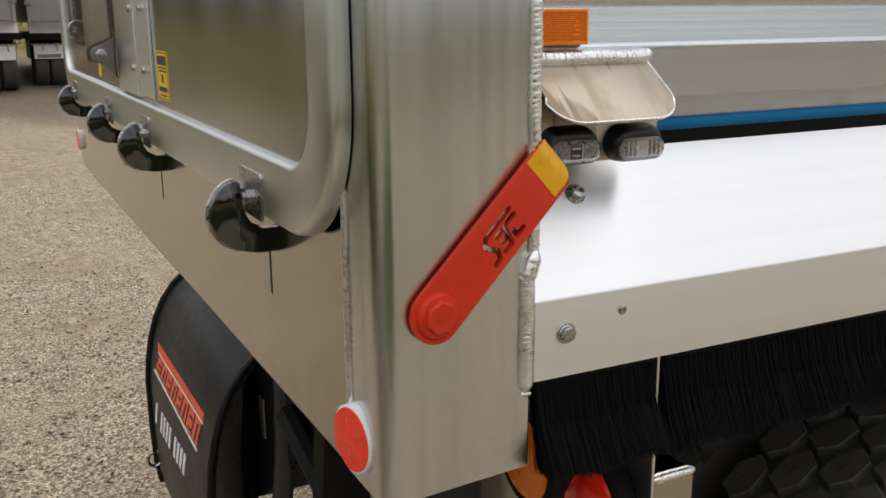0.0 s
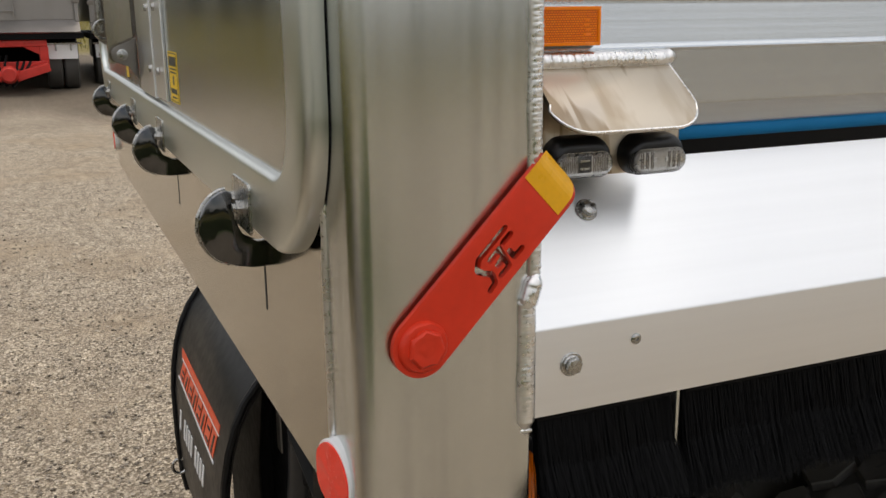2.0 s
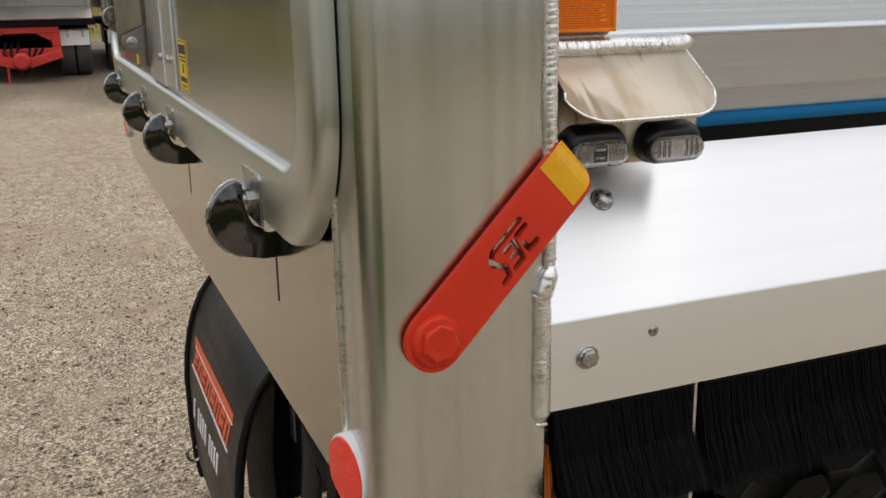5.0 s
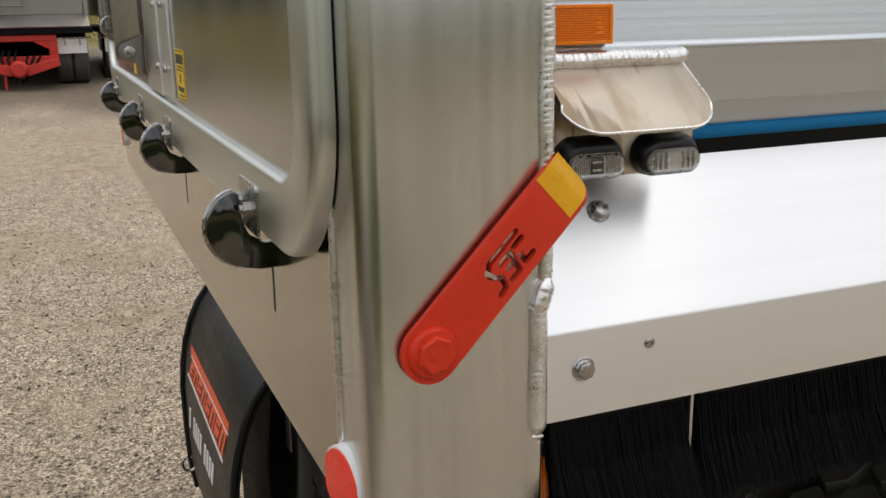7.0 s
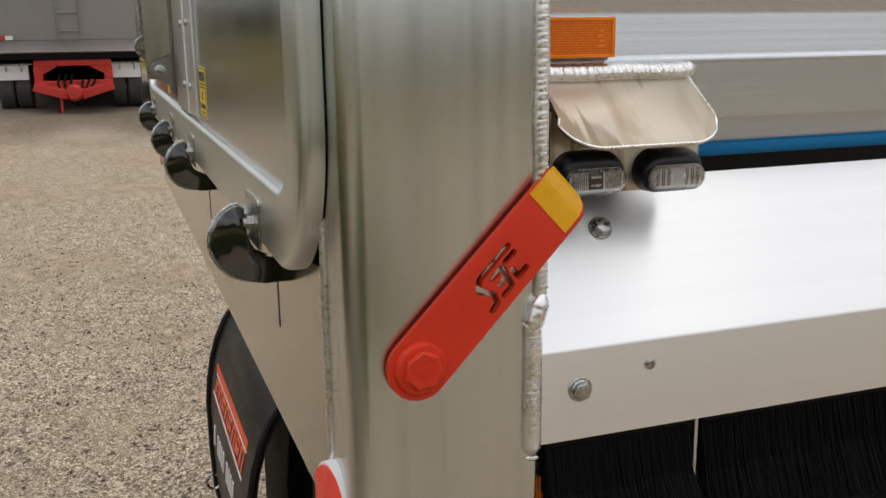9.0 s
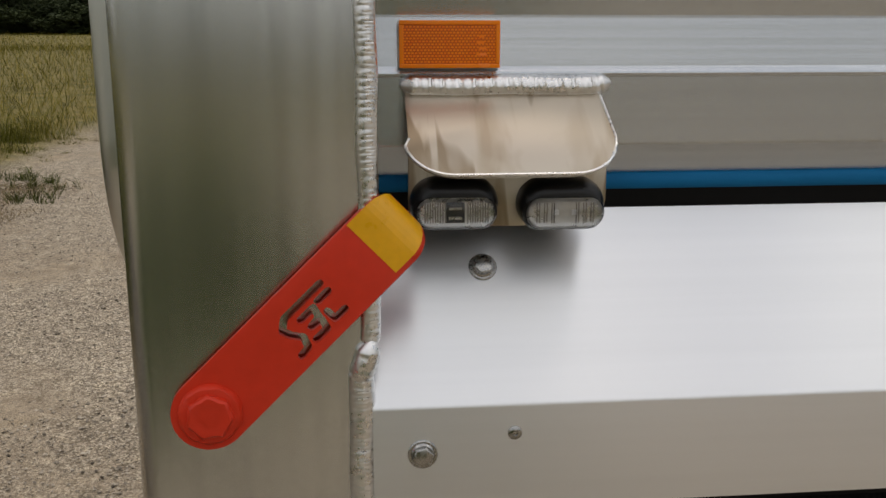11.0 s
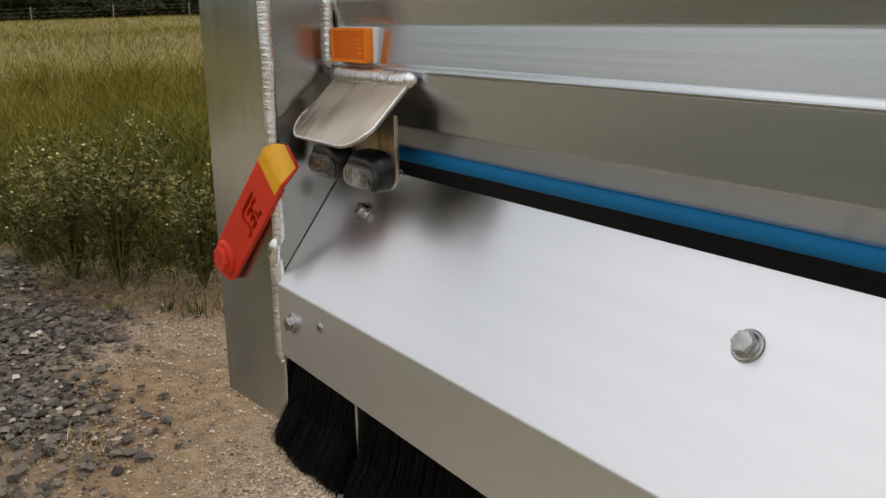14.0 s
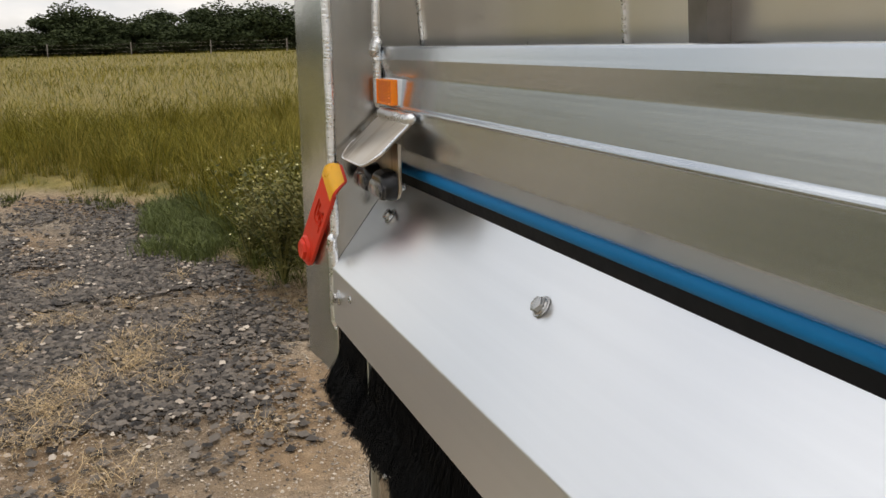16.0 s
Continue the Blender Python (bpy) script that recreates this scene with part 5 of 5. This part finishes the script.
# leafy undergrowth in the bank: many small leaves at all heights
ux, uy, r = field(120000, -8, -2.4, 0.0, 8, 97, 0.1)
clump = np.array([noise.noise((p * 1.3, q * 1.3, 17)) for p, q in zip(ux, uy)])
keep = clump + 0.25 * r.rand(len(ux)) > -0.05
ux, uy, clump = ux[keep], uy[keep], clump[keep]
top = np.clip(0.20 + 0.75 * clump, 0.08, 0.6) * np.clip(in_grass(ux, uy) / 0.8, 0.15, 1)
p = np.stack([ux, uy, ground_z(ux, uy) + 0.06 + top * r.rand(len(ux)) ** 0.6], -1)
u, w = r.randn(len(ux), 3), r.randn(len(ux), 3)
u = u / np.linalg.norm(u, axis=1)[:, None] * (0.011 + 0.020 * r.rand(len(ux)))[:, None]
w = np.cross(u, w / np.linalg.norm(w, axis=1)[:, None]) * 0.26
v = np.stack([p - u, p + w, p + u, p - w], 1).reshape(-1, 3)
tagged(raw("undergrowth", v.tolist(), np.arange(len(v)).reshape(-1, 4).tolist(), green_mat), "dark green leafy undergrowth in the grass bank", "undergrowth", kind="stuff")

# pale seed heads on the tall grass
cx, cy, r = field(60, -8, -2.8, 1.6, 8, 91, 0.5)
k = np.repeat(np.arange(len(cx)), 14)
tall = (0.40 + 0.45 * r.rand(len(cx))) * np.clip(in_grass(cx, cy) / 1.3, 0.3, 1)
sx, sy, hh = cx[k] + 0.035 * r.randn(len(k)), cy[k] + 0.035 * r.randn(len(k)), tall[k] + 0.045 * r.randn(len(k))
p = np.stack([sx, sy, ground_z(sx, sy) + 0.10 + hh], -1)
tilt_ = r.randn(len(sx), 3) * 0.012
long = np.stack([0 * sx, 0 * sx, 0.007 + 0.008 * r.rand(len(sx))], -1) + 0.4 * tilt_
w1, w2 = np.array([0.0045, 0, 0]), np.array([0, 0.0045, 0])
v = np.stack([p - long, p + w1, p + w2, p - w1, p - w2, p + long], 1).reshape(-1, 3)
tri = np.array([(0, 2, 1), (0, 3, 2), (0, 4, 3), (0, 1, 4), (5, 1, 2), (5, 2, 3), (5, 3, 4), (5, 4, 1)])
tagged(raw("seed_heads", v.tolist(), (tri[None] + 6 * np.arange(len(sx))[:, None, None]).reshape(-1, 3).tolist(), seed_mat), "pale flower and seed clusters over the tall grass", "grass", kind="stuff")

rr = 12 + 110 * np.random.RandomState(25).rand(260000) ** 1.6
aa = np.random.RandomState(26).rand(260000) * 2 * math.pi
x, y = rr * np.cos(aa), rr * np.sin(aa)
keep = (in_grass(x, y) > 0.3)
x, y, rr = x[keep], y[keep], rr[keep]
r = np.random.RandomState(27)
h = 0.18 + 0.26 * r.rand(len(x))
blades("field_grass", x, y, h, 0.004 + rr * 0.00030, grass_mat, "dry yellow grass field", "grass", 28, 1.1)

r = np.random.RandomState(33)
x, y = r.uniform(-5.6, 1.5, 52000), r.uniform(-13, -3.3, 52000)
x, y = np.where((y > -4.9) & (x > -0.8), x - 4.0, x), y
blades("verge_grass", x, y, 0.12 + 0.25 * r.rand(52000), 0.010 + 0.008 * r.rand(52000), fresh_mat, "green verge beside the gravel yard", "grass", 34, 0.5)

# straw on the slate
r = np.random.RandomState(29)
cx, cy = r.uniform(-6.0, -2.4, 46), r.uniform(-1.6, 0.3, 46)
cx[:14], cy[:14] = -3.95 + r.randn(14) * 0.30, -0.30 + r.randn(14) * 0.10
cx[14:30], cy[14:30] = -3.1 + r.randn(16) * 0.40, -0.72 + r.randn(16) * 0.16
k = r.randint(0, 46, 3800)
x, y = cx[k] + r.randn(3800) * 0.09, cy[k] + r.randn(3800) * 0.05
blades("dry_straw", x, y, 0.012 + 0.045 * r.rand(3800) ** 2, 0.0030 + 0 * x, straw_mat, "dry straw lying on the stones", "straw", 30, 4.0, 0.035)


# weeds: small leafy plants
shrub_mat = random_mat("olive_shrub_leaves", (0.036, 0.044, 0.009), (0.21, 0.185, 0.052), 0.7)
flower_mat = random_mat("pale_yellow_petals", (0.55, 0.48, 0.10), (0.80, 0.76, 0.45), 0.7)


def weed(name, at, height, spread_, count, seed, label):
    r = random.Random(seed)
    t = root(name, label, "weed", at, "weeds at the gravel edge")
    verts, faces = [], []
    stems = bmesh.new()
    tubes = []
    for s in range(max(5, count // 40)):
        a, l = r.uniform(0, 6.283), r.uniform(0.4, 1.0) * spread_
        top = Vector((math.cos(a) * l, math.sin(a) * l, height * r.uniform(0.6, 1.0)))
        mid = Vector((top.x * 0.35, top.y * 0.35, top.z * 0.6))
        tubes.append(tube([(0, 0, -0.03), mid, top], [0.006, 0.004, 0.002], 5))
        for i in range(count // max(5, count // 40)):
            f = r.uniform(0.1, 1.0)
            p = mid * (2 * f) if f < 0.5 else mid.lerp(top, 2 * f - 1)
            fuzz = 0.03 if height > 0.3 else 0.014
            p = p + Vector((r.gauss(0, 0.03), r.gauss(0, 0.03), abs(r.gauss(0, fuzz))))
            u = Vector((r.uniform(-1, 1), r.uniform(-1, 1), r.uniform(-0.3, 0.7))).normalized()
            w = u.cross(Vector((r.uniform(-1, 1), r.uniform(-1, 1), 1))).normalized()
            ll = r.uniform(0.02, 0.05) * (1.0 if height > 0.3 else 0.55)
            q = len(verts)
            verts += [tuple(p), tuple(p + u * ll * 0.5 + w * ll * 0.28), tuple(p + u * ll), tuple(p + u * ll * 0.5 - w * ll * 0.28)]
            faces.append((q, q + 1, q + 2, q + 3))
    if height > 0.6:
        fv, ff = [], []
        for i in range(count // 80):
            a, l = r.uniform(0, 6.283), math.sqrt(r.random()) * spread_ * 1.05
            p = Vector((math.cos(a) * l, math.sin(a) * l, height * r.uniform(0.45, 1.05)))
            q, s = len(fv), r.uniform(0.006, 0.011)
            fv += [tuple(p + Vector(d) * s) for d in ((1, 0, 0), (0, 1, 0), (-1, 0, 0), (0, -1, 0), (0, 0, 0.7), (0, 0, -0.7))]
            ff += [(q + u, q + (u + 1) % 4, q + 4) for u in range(4)] + [(q + (u + 1) % 4, q + u, q + 5) for u in range(4)]
        raw("flowers", fv, ff, flower_mat, t, "small pale yellow flowers")["kind"] = "stuff"
    part("stem", joined(*tubes), shrub_mat if height > 0.4 else green_mat, t)["kind"] = "stuff"
    lv = raw("leaves", verts, faces, shrub_mat if height > 0.4 else green_mat, t)
    lv["kind"] = "stuff"


for i, (wx, wy, hh, sp, cnt) in enumerate(((-4.75, 0.95, 0.95, 0.42, 3000), (-5.1, 0.75, 0.75, 0.40, 1900), (-4.4, 1.35, 0.75, 0.40, 2300), (-5.7, 0.6, 0.8, 0.35, 700), (-3.4, 2.2, 0.08, 0.12, 120), (-3.2, 2.6, 0.06, 0.11, 120), (-3.3, 1.9, 0.06, 0.12, 120), (-3.05, 3.3, 0.07, 0.12, 120), (-3.6, 1.5, 0.08, 0.13, 140))):
    weed("weed", (wx, wy, ground_z(wx, wy) + 0.03), hh, sp, cnt, 40 + i, "leafy green weed at the gravel edge")


# ---------------------------------------------------------------- trees, fence and building far off
def tree_meshes(seed, height, width, leaves):
    r = random.Random(seed)
    trunk = tube([(0, 0, -0.5), (0.1, 0.05, height * 0.35), (0.0, 0.1, height * 0.8)], [0.22, 0.15, 0.05], 8)
    limbs = [trunk]
    blobs = []
    for k in range(20):
        a = r.uniform(0, 6.283)
        z = height * (r.uniform(0.05, 0.4) if k % 3 == 0 else r.uniform(0.3, 0.95))
        reach = width * math.sin(math.pi * min(0.95, z / height * 0.85 + 0.12)) * r.uniform(0.35, 1.0)
        tip = Vector((math.cos(a) * reach, math.sin(a) * reach, z))
        limbs.append(tube([(0, 0, z * 0.75), tip * 0.6 + Vector((0, 0, z * 0.3)), tip], [0.07, 0.04, 0.015], 5))
        blobs.append((tip, width * r.uniform(0.28, 0.5)))
    verts, faces = [], []
    for i in range(leaves):
        c, s = r.choice(blobs)
        d = Vector((r.gauss(0, 1), r.gauss(0, 1), r.gauss(0, 0.7)))
        p = c + d.normalized() * s * (r.random() ** 0.4)
        u = Vector((r.uniform(-1, 1), r.uniform(-1, 1), r.uniform(-1, 1))).normalized()
        w = u.cross(Vector((r.uniform(-1, 1), r.uniform(-1, 1), r.uniform(-1, 1)))).normalized()
        l = r.uniform(0.10, 0.20)
        q = len(verts)
        verts += [tuple(p - u * l), tuple(p + w * l * 0.6), tuple(p + u * l), tuple(p - w * l * 0.6)]
        faces.append((q, q + 1, q + 2, q + 3))
    return joined(*limbs), verts, faces


models = []
for i, (h, w, n) in enumerate(((7.0, 3.2, 10000), (5.8, 3.3, 10000), (6.4, 3.0, 9600), (4.2, 3.4, 9000))):
    t = root("tree", "dark green tree in the belt behind the field", "tree", group="tree belt")
    wood, v, f = tree_meshes(60 + i, h, w, n)
    part("trunk", wood, bark, t)
    raw("crown", v, f, leaf_mat, t)["kind"] = "stuff"
    models.append(t)
r = random.Random(77)
spots = []
for i in range(140):
    a = radians(80 + 116 * i / 140) + r.uniform(-0.008, 0.008)
    rad = 118 + r.uniform(-5, 10)
    spots.append((rad * math.cos(a), rad * math.sin(a)))
for i, (tx, ty) in enumerate(spots):
    src = models[r.randrange(4)]
    grow = 0.92 + 0.20 * noise.noise((tx * 0.06, ty * 0.06, 4)) + r.uniform(-0.30, 0.24) + (0.25 if r.random() < 0.07 else 0.0)
    m = Matrix.Translation((tx, ty, ground_z(tx, ty))) @ Matrix.Rotation(r.uniform(0, 6.28), 4, "Z") @ Matrix.Diagonal((1.25, 1.25, 0.92 * max(0.42, grow), 1))
    if i < 4:
        models[i].matrix_basis = m
    else:
        copy_thing(src, m)

# the rest of the belt, out of sight behind the trailer, as one mass of leaves
r = np.random.RandomState(78)
n = 30000
a = np.radians(198 + 240 * r.rand(n))
hgt = 7.5 * r.rand(n) ** 0.8 * (0.75 + 0.25 * np.sin(a * 60))
rad = 118 + r.randn(n) * 4
p = np.stack([rad * np.cos(a), rad * np.sin(a), ground_z(rad * np.cos(a), rad * np.sin(a)) + hgt], -1)
u, w = r.randn(n, 3) * 0.5, r.randn(n, 3) * 0.5
v = np.stack([p - u, p + w, p + u, p - w], 1).reshape(-1, 3)
tagged(raw("far_woods", v.tolist(), np.arange(4 * n).reshape(-1, 4).tolist(), leaf_mat), "dark green belt of far woods", "woods", kind="stuff")

fence = root("fence", "wire fence on grey posts along the field's far side", "fence")
for i in range(24):
    y = -95 + 8.1 * i
    x = -104 + 0.02 * y
    z = ground_z(x, y)
    part("fence_post", box(x - 0.05, x + 0.05, y - 0.05, y + 0.05, z - 0.2, z + 1.45, 0.01), fence_wood, fence)
for h in (0.5, 0.9, 1.25):
    part("fence_wire", tube([(-104 + 0.02 * y, y, ground_z(-104, y) + h) for y in range(-95, 95, 10)], 0.005, 4), dark_steel, fence)

shed = root("shed", "white and blue shed behind the trees", "building", (-24, 136, ground_z(-24, 136)))
part("wall", box(-9, 9, 0, 14, 0, 7.0), wall_white, shed)
part("cladding", box(-9.02, -2, -0.06, 14, 2.5, 7.05), wall_blue, shed, "blue wall cladding")
part("roof", prism([(-9.5, 7.0), (9.5, 7.0), (0, 9.0)], "y", -0.5, 14.5), far_alu, shed)
